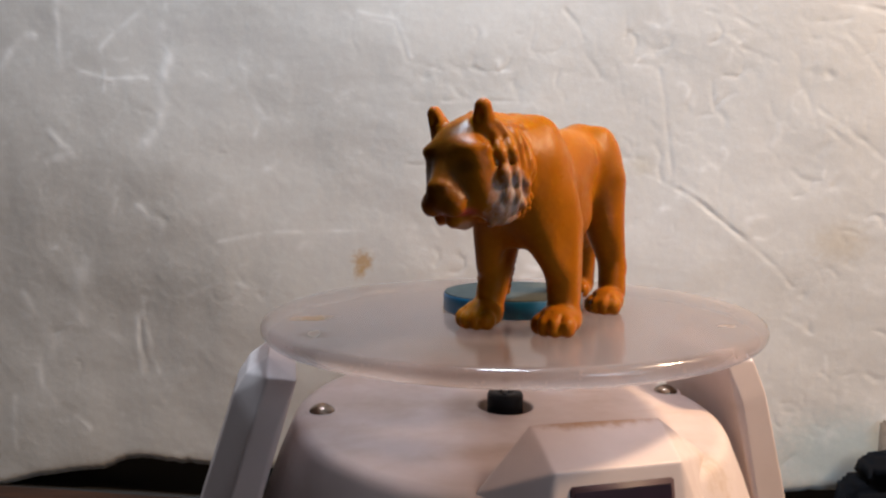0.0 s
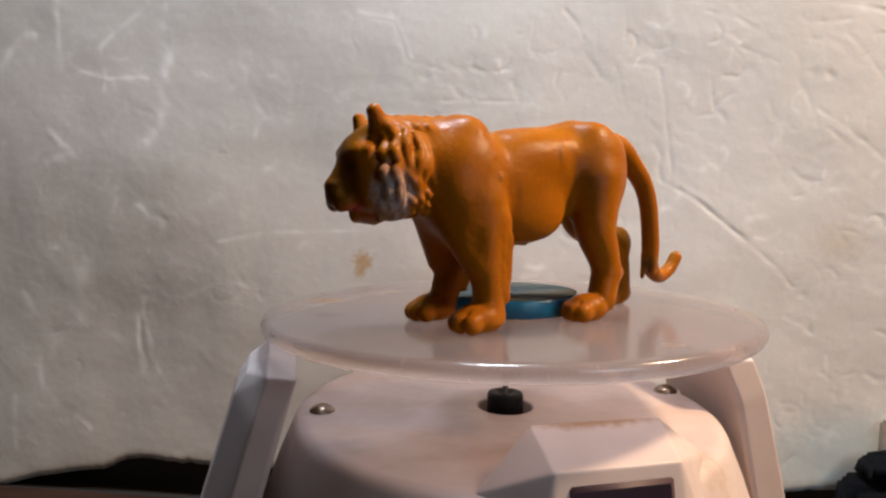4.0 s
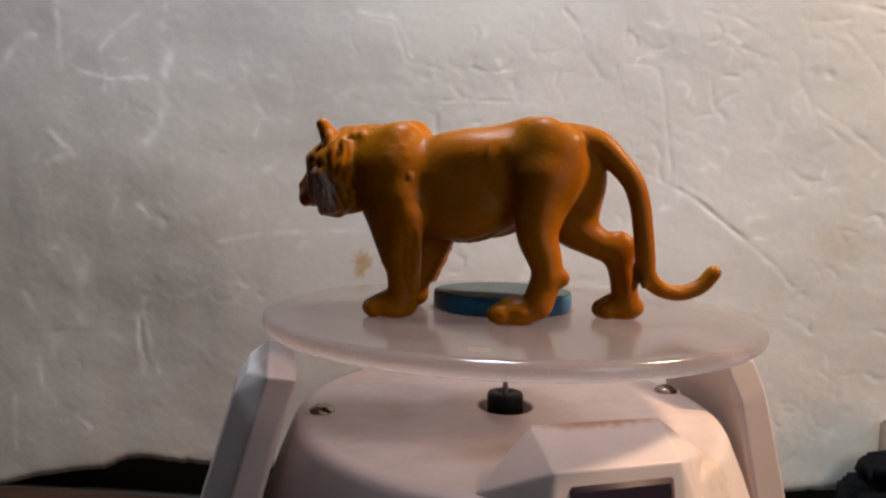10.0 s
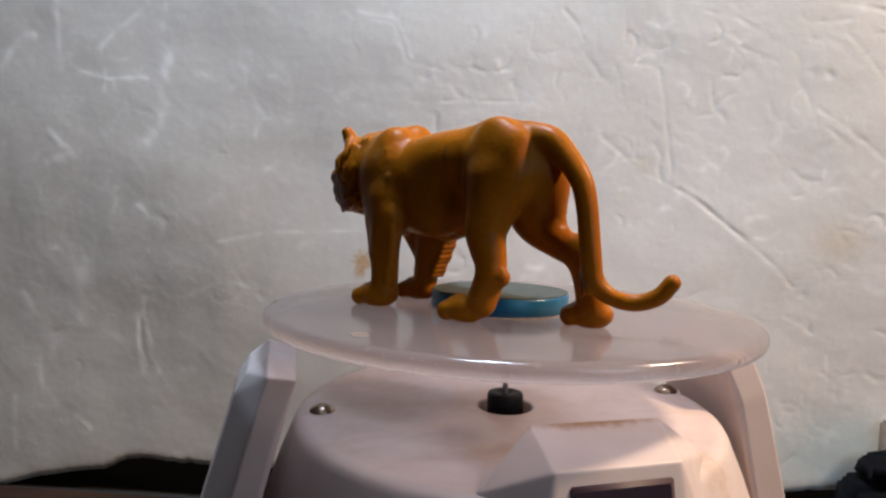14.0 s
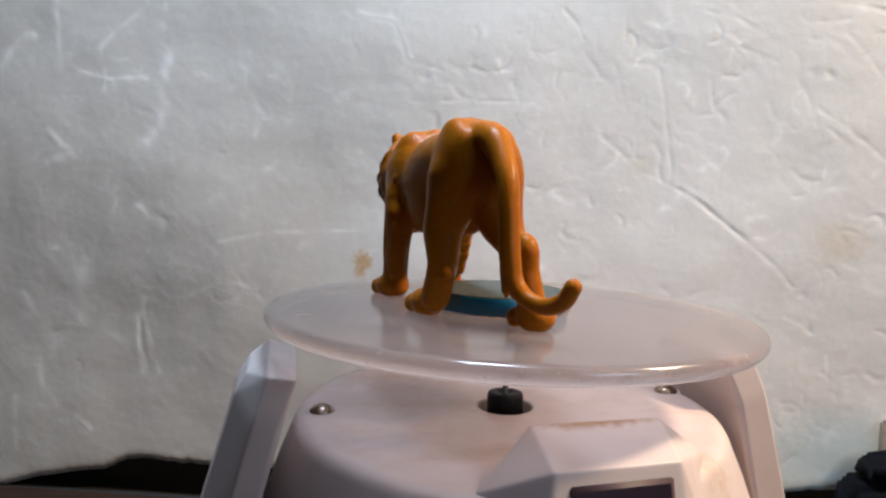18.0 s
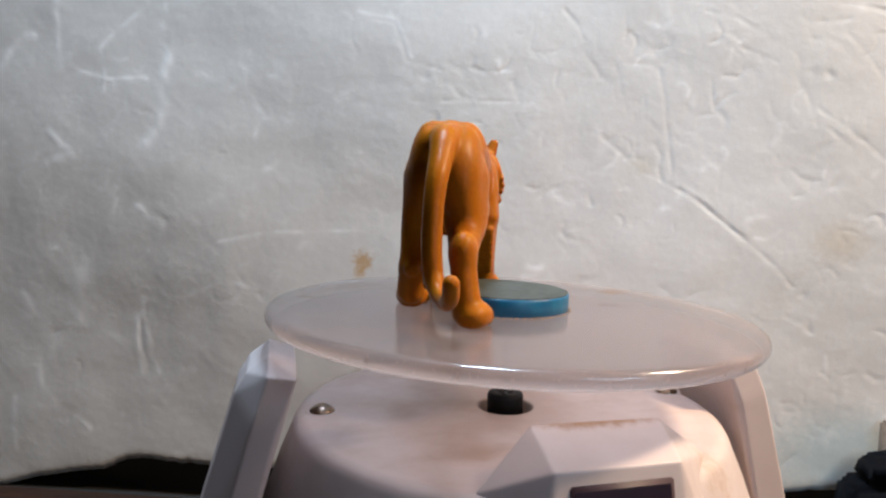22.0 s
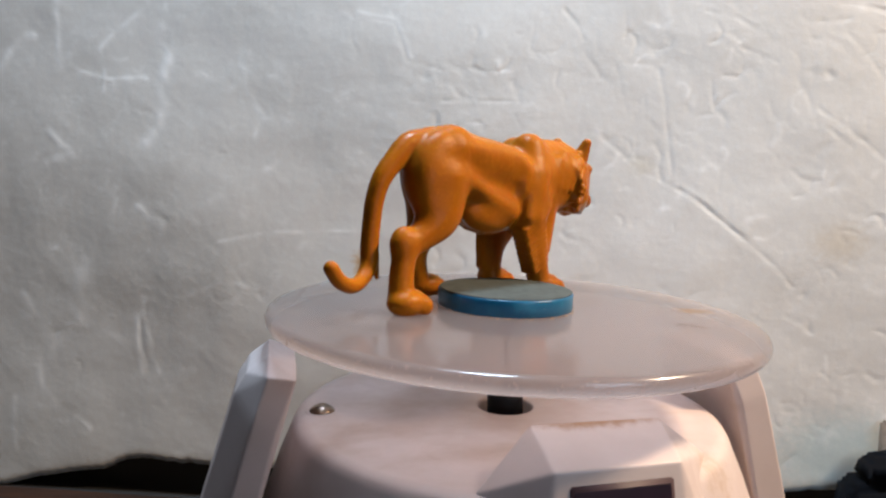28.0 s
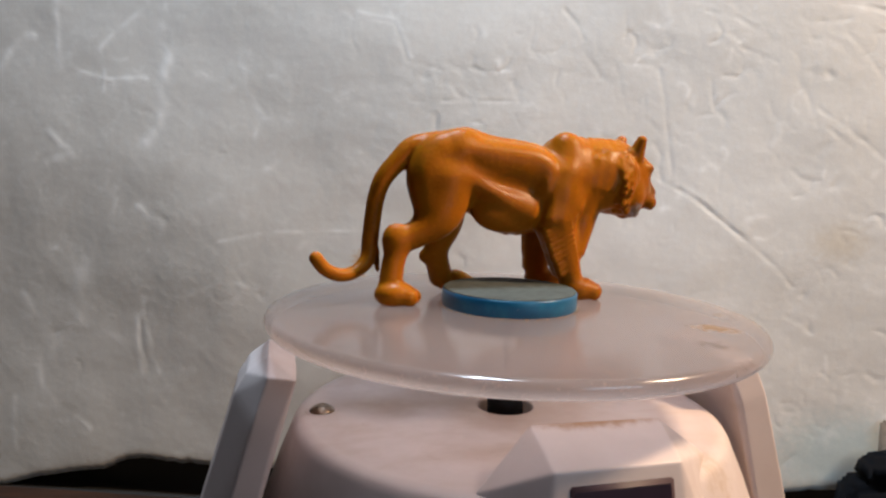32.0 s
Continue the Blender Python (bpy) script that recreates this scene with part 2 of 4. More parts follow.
class Clay:
    """A lump of clay: a signed distance on a grid, to which rounded forms are added."""

    def __init__(self, lo, hi, step):
        self.lo, self.step = np.array(lo, dtype=np.float32), step
        n = [int((b - a) / step) + 1 for a, b in zip(lo, hi)]
        self.axes = [a + step * np.arange(k, dtype=np.float32) for a, k in zip(lo, n)]
        self.d = np.full(n, 9.0, dtype=np.float32)
        self.nearest, self.label, self.tag = self.d.copy(), np.zeros(n, dtype=np.int8), 0

    def window(self, lo, hi):
        s = []
        for ax, a, b in zip(self.axes, lo, hi):
            s.append(slice(int(np.searchsorted(ax, a)), int(np.searchsorted(ax, b))))
        x, y, z = (ax[k] for ax, k in zip(self.axes, s))
        return tuple(s), x[:, None, None], y[None, :, None], z[None, None, :]

    def blend(self, s, d, k, cut=False):
        old = self.d[s]
        if cut:
            h = np.clip(0.5 - 0.5 * (old + d) / k, 0, 1)
            self.d[s] = old * (1 - h) - d * h + k * h * (1 - h)
        else:
            near = d < self.nearest[s]
            self.nearest[s] = np.where(near, d, self.nearest[s])
            self.label[s] = np.where(near, self.tag, self.label[s])
            h = np.clip(0.5 + 0.5 * (old - d) / k, 0, 1)
            self.d[s] = old * (1 - h) + d * h - k * h * (1 - h)

    def cone(self, a, b, ra, rb, k=1.5, cut=False):
        a, b = vec(*a), vec(*b)
        m = max(ra, rb) + 2 * k + 2
        s, x, y, z = self.window(np.minimum(a, b) - m, np.maximum(a, b) + m)
        ab = b - a
        t = ((x - a[0]) * ab[0] + (y - a[1]) * ab[1] + (z - a[2]) * ab[2]) / max(float(ab @ ab), 1e-6)
        t = np.clip(t, 0, 1)
        d = np.sqrt((x - a[0] - t * ab[0]) ** 2 + (y - a[1] - t * ab[1]) ** 2 + (z - a[2] - t * ab[2]) ** 2) - (ra + t * (rb - ra))
        self.blend(s, d, k, cut)

    def chain(self, points, k=1.2, cut=False):
        """A limb: one smooth, tapering curve through points (x, y, z, radius)."""
        pts = np.array(points, dtype=np.float32)
        pad = np.concatenate([2 * pts[:1] - pts[1:2], pts, 2 * pts[-1:] - pts[-2:-1]])
        line = []
        for a, b, c, d in zip(pad, pad[1:], pad[2:], pad[3:]):
            for q in np.linspace(0, 1, 14, endpoint=False):
                line.append(0.5 * (2 * b + (c - a) * q + (2 * a - 5 * b + 4 * c - d) * q * q + (3 * b - a - 3 * c + d) * q ** 3))
        line = np.array(line + [pts[-1]])
        m = float(pts[:, 3].max()) + 2 * k + 2
        s, x, y, z = self.window(line[:, :3].min(0) - m, line[:, :3].max(0) + m)
        best = None
        for p, q in zip(line, line[1:]):
            ab = q[:3] - p[:3]
            t = ((x - p[0]) * ab[0] + (y - p[1]) * ab[1] + (z - p[2]) * ab[2]) / max(float(ab @ ab), 1e-6)
            t = np.clip(t, 0, 1)
            d = np.sqrt((x - p[0] - t * ab[0]) ** 2 + (y - p[1] - t * ab[1]) ** 2 + (z - p[2] - t * ab[2]) ** 2) - (p[3] + t * (q[3] - p[3]))
            best = d if best is None else np.minimum(best, d)
        self.blend(s, best, k, cut)

    def egg(self, c, r, k=2.0, turn=(0, 0, 0), cut=False):
        m = max(r) + 2 * k + 2
        s, x, y, z = self.window([q - m for q in c], [q + m for q in c])
        rot = np.array(Euler([radians(q) for q in turn]).to_matrix().transposed(), dtype=np.float32)
        x, y, z = x - c[0], y - c[1], z - c[2]
        u = [(rot[i, 0] * x + rot[i, 1] * y + rot[i, 2] * z) / r[i] for i in range(3)]
        k0 = np.sqrt(u[0] ** 2 + u[1] ** 2 + u[2] ** 2)
        k1 = np.sqrt((u[0] / r[0]) ** 2 + (u[1] / r[1]) ** 2 + (u[2] / r[2]) ** 2) + 1e-6
        self.blend(s, k0 * (k0 - 1) / k1, k, cut)

    def skin(self):
        d = self.d
        inside = d < 0
        c = [inside[i: i - 1 or None, j: j - 1 or None, k: k - 1 or None] for i in (0, 1) for j in (0, 1) for k in (0, 1)]
        total = sum(q.astype(np.int8) for q in c)
        cells = np.argwhere((total > 0) & (total < 8))
        index = np.full(total.shape, -1, dtype=np.int64)
        index[tuple(cells.T)] = np.arange(len(cells))
        acc, cnt = np.zeros((len(cells), 3)), np.zeros((len(cells), 1))
        corners = [(i, j, k) for i in (0, 1) for j in (0, 1) for k in (0, 1)]
        for p in corners:
            for ax in range(3):
                if p[ax]:
                    continue
                q = list(p)
                q[ax] = 1
                da, db = d[tuple((cells + p).T)], d[tuple((cells + q).T)]
                hit = (da < 0) != (db < 0)
                t = np.where(hit, da / np.where(hit, da - db, 1), 0)
                pt = cells + np.array(p) + t[:, None] * (np.array(q) - np.array(p))
                acc += np.where(hit[:, None], pt, 0)
                cnt += hit[:, None]
        verts = (acc / cnt) * self.step + self.lo
        quads = []
        for ax in range(3):
            o = [[0, 0, 0] for _ in range(4)]
            u, v = (ax + 1) % 3, (ax + 2) % 3
            lo, hi = [slice(None)] * 3, [slice(None)] * 3
            lo[ax], hi[ax] = slice(0, -1), slice(1, None)
            a, b = inside[tuple(lo)], inside[tuple(hi)]
            e = np.argwhere(a != b)
            ok = (e[:, u] > 0) & (e[:, v] > 0) & (e[:, u] < total.shape[u]) & (e[:, v] < total.shape[v])
            e = e[ok]
            flip = a[tuple(e.T)]
            q = []
            for du, dv in ((0, 0), (-1, 0), (-1, -1), (0, -1)):
                f = e.copy()
                f[:, u] += du
                f[:, v] += dv
                q.append(index[tuple(f.T)])
            q = np.stack(q, 1)
            q[~flip] = q[~flip][:, ::-1]
            quads.append(q)
        faces = np.concatenate(quads)
        return verts, faces


# ---- the room round the table ----
def slab(name, a, b, label):
    return tagged(part(name, box(*a, *b), room_mat), label, name.split("_")[0], kind="structure")


slab("floor", (-1700, -1900, -850), (1000, 700, -800), "plain grey-brown room floor")
slab("ceiling", (-1700, -1900, 1500), (1000, 700, 1550), "plain pale room ceiling")
slab("wall_north", (-1700, 600, -800), (1000, 700, 1500), "plain pale room wall")
slab("wall_south", (-1700, -1900, -800), (1000, -1800, 1500), "plain pale room wall")
slab("wall_west", (-1700, -1800, -800), (-1600, 600, 1500), "plain pale room wall")
slab("wall_east", (900, -1800, -800), (1000, 600, 1500), "plain pale room wall")

TABLE_Z = -72.0
table = tagged(new("table"), "dark brown wooden table under the turntable", "table")
part("table_top", bevelled(box(-700, -500, TABLE_Z - 28, 500, 39, TABLE_Z), 2, 2), table_mat, table)
for x in (-660, 460):
    for y in (-460, 10):
        part("leg", box(x - 25, y - 25, -800, x + 25, y + 25, TABLE_Z - 28), table_mat, table)
# shelf added under the board; near black, for the dark gap there
shelf = tagged(new("shelf"), "added black shelf under the foam board, in place of a dark gap", "shelf")
part("shelf_board", bevelled(box(-700, 52, -112, 500, 560, -94), 1, 1), void_mat, shelf)
part("front_panel", bevelled(box(-690, 60, -800, 490, 78, -112), 1, 1), void_mat, shelf)
for x in (-690, 472):
    part("side_panel", bevelled(box(x, 78, -800, x + 18, 560, -112), 1, 1), void_mat, shelf)


# ---- foam board ----
CREASES = []


def crease(depth, width, *points):
    """A scratch or fold in the board along points (x, z); depth is positive where it stands out."""
    CREASES.append((depth, width, points))


crease(0.7, 1.3, (-169.6, 95.0), (-169.9, 77.2), (-168.1, 70.6), (-156.9, 67.5), (-151.6, 66.0), (-135.4, 66.2))
crease(0.6, 1.0, (-151.7, 62.5), (-151.5, 68.7), (-153.3, 77.1), (-147.5, 82.6), (-136.1, 91.2))
crease(0.75, 2.2, (-129.0, 84.5), (-126.2, 75.6), (-128.6, 67.5), (-128.8, 56.4), (-132.1, 48.1), (-136.0, 43.0))
crease(0.6, 1.6, (-174.5, 46.9), (-169.2, 41.4), (-163.1, 39.4), (-175.0, 34.8))
crease(0.5, 1.5, (-193.4, 70.2), (-188.5, 77.3), (-183.7, 82.0), (-179.2, 82.0))
crease(0.3, 1.2, (-100.3, 74.1), (-98.0, 70.1), (-96.8, 63.4), (-92.6, 55.1), (-89.7, 51.9), (-81.2, 51.5))
crease(-0.12, 1.0, (-99.3, 74.1), (-96.8, 69.5), (-94.7, 62.2), (-91.4, 55.7))
crease(0.4, 1.0, (-92.3, 51.5), (-94.0, 45.9))
crease(-0.5, 1.5, (-136.6, 19.4), (-132.6, 16.1), (-128.7, 14.1))
crease(0.6, 1.8, (-139.3, 19.0), (-135.8, 15.2), (-130.8, 10.8))
crease(-0.3, 1.0, (-57.5, 88.5), (-58.0, 80.7), (-55.3, 75.4))
crease(-0.35, 1.0, (-57.1, 88.5), (-42.4, 85.8), (-39.7, 79.2), (-37.6, 72.8), (-32.7, 71.4), (-25.3, 69.4))
crease(0.45, 1.0, (-55.8, 89.1), (-41.6, 86.6), (-38.7, 80.0), (-36.2, 73.7))
crease(-0.56, 1.2, (-112.3, 40.6), (-108.8, 40.2), (-105.8, 39.0))
crease(0.35, 0.9, (-109.1, 6.0), (-90.0, 10.1), (-70.7, 10.8), (-52.9, 11.4))
crease(0.5, 1.1, (-152.2, 25.1), (-148.2, 22.2), (-149.8, 16.4))
crease(0.6, 1.2, (-141.3, -22.0), (-141.7, -36.5), (-140.1, -45.1))
crease(0.5, 1.1, (-139.5, -21.4), (-136.6, -32.8), (-135.6, -38.7), (-133.2, -44.8))
crease(-0.6, 1.4, (-140.3, -26.3), (-139.4, -36.2), (-137.3, -43.9))
crease(0.35, 2.0, (-159.3, -28.8), (-152.4, -31.4), (-145.5, -33.2))
crease(0.45, 3.2, (-161.7, 2.5), (-164.4, -10.7), (-165.7, -25.3))
crease(0.45, 2.0, (-165.7, -25.3), (-176.4, -35.6), (-183.1, -42.2), (-182.3, -52.1), (-177.3, -59.4))
crease(0.4, 2.0, (-176.4, -35.6), (-183.7, -24.6), (-188.1, -15.9))
crease(0.45, 1.2, (-193.6, -57.7), (-194.0, -78.1))
crease(0.6, 1.2, (-167.1, -64.3), (-162.0, -68.6))
crease(0.8, 1.4, (-138.6, -16.2), (-138.2, -17.0))
crease(0.5, 2.2, (-187.2, -23.2), (-186.3, -24.7))
crease(0.35, 1.1, (-121.2, -15.3), (-108.9, -9.5), (-101.1, -9.7), (-90.8, -13.0))
crease(-0.7, 1.1, (-92.6, -12.6), (-91.5, -14.8), (-90.2, -13.0))
crease(-0.5, 1.0, (-101.1, -4.4), (-98.9, -8.1))
crease(-0.5, 0.95, (32.6, 45.5), (37.5, 41.7), (41.9, 37.7), (47.4, 33.8), (51.7, 32.0), (55.6, 29.9))
crease(-1.1, 0.95, (57.5, 29.0), (60.3, 27.6), (65.4, 24.2), (70.7, 19.9), (77.1, 14.9), (83.8, 9.8), (90.9, 3.4), (97.3, -3.9))
crease(0.35, 1.0, (56.7, 30.7), (61.4, 28.4), (66.4, 25.2))
crease(-0.7, 1.0, (49.6, 68.8), (51.5, 60.6), (52.9, 50.9), (54.3, 41.5), (55.5, 32.8))
crease(-0.35, 1.0, (22.6, 77.0), (25.2, 73.9), (27.6, 70.7), (29.6, 67.3), (32.9, 65.2))
crease(-0.48, 0.9, (34.6, 70.7), (36.3, 67.1), (36.8, 63.6), (38.4, 58.7), (39.5, 54.3))
crease(-0.35, 0.9, (37.8, 71.8), (42.4, 71.4), (46.5, 71.2), (49.6, 69.3))
crease(-0.5, 0.9, (27.9, 82.6), (28.4, 73.7))
crease(-1.0, 1.2, (49.3, 43.8), (51.3, 40.3), (50.9, 36.6), (51.9, 32.0))
crease(-0.25, 0.9, (6.9, 90.6), (6.6, 82.8), (5.4, 76.5), (8.8, 73.2))
crease(-0.56, 1.1, (-0.2, 65.5), (0.5, 61.6), (2.2, 58.5))
crease(-0.45, 0.7, (-24.7, 58.8), (-11.5, 58.7), (4.7, 58.5))
crease(-1.3, 1.6, (104.2, 68.2), (105.0, 67.5))
crease(-0.4, 0.9, (92.5, 69.9), (95.2, 66.3), (97.8, 62.4), (100.0, 56.1), (102.1, 51.3))
crease(-0.36, 0.9, (99.3, 58.7), (105.0, 54.6), (110.6, 51.3), (117.2, 46.0), (124.0, 40.1))
crease(-0.42, 0.9, (105.8, 50.0), (110.0, 46.6), (113.6, 44.4))
crease(-0.7, 0.8, (106.8, 90.6), (114.0, 89.8), (120.5, 88.2))
crease(-0.7, 1.1, (85.5, 43.4), (87.4, 42.3), (89.6, 40.2))
crease(-0.35, 1.0, (72.3, 81.2), (75.4, 79.0), (77.5, 76.4))
crease(-0.8, 1.0, (82.7, 73.0), (86.1, 71.0), (88.9, 68.2))
crease(-0.6, 0.9, (66.9, 66.1), (67.4, 60.7), (68.6, 55.6))
crease(-0.6, 0.9, (73.6, 77.5), (81.1, 74.7), (87.6, 71.9))
crease(-0.6, 0.9, (51.3, 81.4), (55.2, 78.0), (58.1, 75.7))
crease(-0.6, 0.9, (16.9, 89.5), (20.9, 85.3), (23.8, 79.6))
crease(-0.36, 0.9, (109.4, 81.0), (115.1, 75.5), (122.1, 66.4))
crease(-0.5, 0.9, (63.9, 88.7), (73.1, 86.8), (80.6, 82.7))
crease(-0.36, 1.0, (-21.6, 64.3), (-19.1, 60.8), (-15.5, 59.2))
crease(-0.5, 0.9, (-19.3, 69.8), (-17.6, 67.3))
crease(-0.6, 0.9, (-14.7, 70.2), (-9.3, 68.2))
crease(-0.5, 1.0, (94.4, 36.3), (98.3, 32.9), (103.8, 32.2))
crease(-0.5, 1.0, (95.7, -14.2), (101.5, -16.9), (104.6, -19.8))
crease(-0.5, 1.0, (84.5, -14.6), (88.7, -16.8))
rng = random.Random(7)
for _ in range(900):
    x, z, a = rng.uniform(-215, 140), rng.uniform(-80, 100), rng.uniform(0, 6.28)
    right = x > -30
    n = rng.uniform(0.7, 3.6 if right else 2.6)
    bend = rng.uniform(-0.9, 0.9)
    pts = [(x, z)]
    for _k in range(3):
        pts.append((pts[-1][0] + n * math.cos(a), pts[-1][1] + n * math.sin(a)))
        a += bend
    crease(rng.choice((-1, -1, -0.8, 0.6) if right else (-1, -0.7, 0.5, 0.8)) * rng.uniform(0.08, 0.75) * (1.0 if right else 0.5), rng.uniform(0.5, 1.5), *pts)


def board_relief(x, z):
    d, scuffed = np.zeros_like(x), np.zeros_like(x)
    for depth, width, pts in CREASES:
        px, pz = [p[0] for p in pts], [p[1] for p in pts]
        m = 3.5 * width
        inside = (x > min(px) - m) & (x < max(px) + m) & (z > min(pz) - m) & (z < max(pz) + m)
        if not inside.any():
            continue
        u, v = x[inside], z[inside]
        best = np.full(u.shape, 1e9)
        for (ax, az), (bx, bz) in zip(pts, pts[1:]):
            dx, dz = bx - ax, bz - az
            t = np.clip(((u - ax) * dx + (v - az) * dz) / max(dx * dx + dz * dz, 1e-9), 0, 1)
            best = np.minimum(best, np.hypot(u - ax - t * dx, v - az - t * dz))
        ragged = np.clip(0.62 + 0.5 * np.sin(u * 0.35 + depth * 40) * np.sin(v * 0.31 + 2.0 * depth) + 0.18 * np.sin(u * 0.8 + v * 0.7), 0.1, 1.2)
        mark = np.exp(-(best / (0.72 * width)) ** 2) * ragged
        d[inside] += (0.085 if depth > 0 else 0.14) * depth * mark
        if depth > 0:
            scuffed[inside] = np.maximum(scuffed[inside], min(1.0, depth / 0.6) * np.exp(-(best / (1.15 * width)) ** 2) * ragged)
    return d, scuffed


def foam_board():
    xs = np.concatenate([np.linspace(-420, -212, 60), np.linspace(-210, 142, 620), np.linspace(144, 260, 30)])
    ks = np.linspace(0, 1, 340)
    bays = np.interp(xs, (-420, -201, -185, -169, -157, -148, -142, -113, 98, 116, 260), (-112, -94.6, -90, -86.9, -85.3, -80.9, -79.9, -81.2, -78.6, -76.0, -75.5))
    edge = bays + np.array([0.7 * noise.noise(Vector((x * 0.09, 3, 0))) + 0.6 * noise.noise(Vector((x * 0.3, 7, 0))) for x in xs])
    x = np.repeat(xs[:, None], len(ks), 1)
    z = edge[:, None] + (115 - edge[:, None]) * ks[None, :]
    d, scuffed = board_relief(x, z)
    wave = np.array([[1.0 * noise.noise(Vector((a * 0.014, b * 0.014, 1.0))) + 0.13 * noise.noise(Vector((a * 0.07, b * 0.07, 5.0))) + 0.03 * noise.noise(Vector((a * 0.3, b * 0.3, 9.0))) for a, b in zip(r, q)] for r, q in zip(x, z)])
    d = d + wave
    y = 80 - d
    y = y + 2.0 * np.exp(-(z - edge[:, None]) / 0.8)
    front = np.stack([x, y, z], 2).reshape(-1, 3) * MM
    back = np.stack([x[:, [0, -1]], np.full((len(xs), 2), 104.0), z[:, [0, -1]]], 2).reshape(-1, 3) * MM
    nx, nk = x.shape
    i, k = np.meshgrid(np.arange(nx - 1), np.arange(nk - 1), indexing="ij")
    a = (i * nk + k).ravel()
    faces = np.stack([a, a + nk, a + nk + 1, a + 1], 1).tolist()
    o = nx * nk
    for j in range(nx - 1):
        lo, hi, bl, bh = j * nk, j * nk + nk - 1, o + 2 * j, o + 2 * j + 1
        faces += [[lo, bl, bl + 2, lo + nk], [hi, hi + nk, bh + 2, bh], [bl, bh, bh + 2, bl + 2]]
    me = bpy.data.meshes.new("foam_board")
    me.from_pydata(np.concatenate([front, back]).tolist(), [], faces)
    me.polygons.foreach_set("use_smooth", [True] * len(me.polygons))
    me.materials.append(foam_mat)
    mark = me.attributes.new("scuff", "FLOAT", "POINT")
    mark.data.foreach_set("value", np.concatenate([scuffed.ravel(), np.zeros(len(back))]).astype(np.float32))
    me.update()
    return me


tagged(new("foam_board", foam_board()), "dented and scratched white foam board with brown stains", "foam board")

# ---- dark things beside the board ----
black_box = tagged(new("black_device"), "black rounded device lying beside the foam board", "device")
part("body", bevelled(hull([(112, 60, -94), (190, 60, -94), (113, 62, -67), (190, 62, -52), (112, 78, -94), (190, 78, -94), (114, 76, -66.5), (190, 76, -52)]), 2.5, 3), device_mat, black_box)
part("top_knob", bevelled(hull([(117, 62, -66), (160, 62, -60), (119, 63, -58), (160, 63, -50), (117, 74, -66), (160, 74, -60), (119, 73, -58), (160, 73, -50)]), 2, 3), device_mat, black_box)
tagged(part("wooden_block", bevelled(box(127, 66, -94, 150, 77, -48), 1, 2), brown_mat), "tan wooden block leaning at the foam board", "wood block")

# ---- turntable ----
stand = tagged(new("rotating_display_stand"), "pale lilac plastic solar display turntable with a frosted disc", "turntable")
BASE_TURN = pose(0, 0, 0, 0, 0, 20)


def base_part(name, bm, mat, label="", parent=None):
    ob = part(name, bm, mat, parent or stand, label)
    if not parent:
        ob.matrix_basis = BASE_TURN
    return ob


def base_moulded(name, points, soft):
    """A moulded block: the hull of points with rounded edges."""
    bm = hull(points)
    planes = []
    for f in bm.faces:
        n, c = np.array(f.normal), np.array(f.calc_center_median()) / MM
        if not any(n @ m > 0.998 for m, _ in planes):
            planes.append((n, float(n @ c)))
    bm.free()
    p = np.array(points)
    c = Clay(p.min(0) - 1.5, p.max(0) + 1.5, 0.3)
    x, y, z = c.axes[0][:, None, None], c.axes[1][None, :, None], c.axes[2][None, None, :]
    d = np.stack([n[0] * x + n[1] * y + n[2] * z - q for n, q in planes]).astype(np.float64)
    top = d.max(0)
    c.d = (top + soft * np.log(np.exp((d - top) / soft).sum(0))).astype(np.float32)
    verts, faces = c.skin()
    me = bpy.data.meshes.new(name)
    me.from_pydata((verts * MM).tolist(), [], faces.tolist())
    me.polygons.foreach_set("use_smooth", [True] * len(faces))
    me.materials.append(stand_mat)
    me.update()
    ob = new(name, me)
    ob.parent, ob.matrix_basis = stand, BASE_TURN
    return ob


cap_profile = [(6.4, -31), (6.4, -24.5), (6.6, -24.15), (7.0, -24), (7.4, -24), (46.4, -24), (46.8, -24), (48.3, -24.25), (49.3, -24.9), (50.0, -26.0), (53.3, -34), (58.2, -48), (66, TABLE_Z), (10, TABLE_Z)]
base_part("body", lathe(cap_profile, 160), stand_mat)


def post(side):
    left = ((55, 14.8, -9.8), (49.3, 14.8, -10.8), (57.8, 16, -18.5), (53.3, 16, -20.7), (73, 16, -72), (67, 16, -72),
            (54.8, 8, -7.4), (49.2, 8, -9.8), (59.2, 8, -10.6), (61.6, 8, -14.5), (79, 8, -72))
    right = ((57.0, 14.8, -11.6), (49.8, 14.8, -12.0), (60.1, 16, -19.5), (53.7, 16, -21.2), (75, 16, -72), (66, 16, -72),
             (54.8, 8, -8.4), (49.6, 8, -10.8), (58.2, 8, -11.0), (62.6, 8, -16.0), (80, 8, -72))
    pts = []
    for u, w, z in left if side < 0 else right:
        pts += [(side * u, -w, z), (side * u, w, z)]
    return pts


for s in (-1, 1):
    base_moulded("post", post(s), 0.07)


def housing():
    pts = []
    for u, w, z in ((-8.8, 38, -14.3), (16.6, 38.6, -14.6), (-9.3, 50, -18.2), (14.2, 50, -18.2), (-20.5, 42.7, -24), (29.4, 35.8, -24), (-25, 56, -72), (36, 52, -72), (-12, 61, -72), (17, 61, -72), (-9, 31, -24.6), (18, 29, -24.6)):
        pts.append((u, -w, z))
    return pts


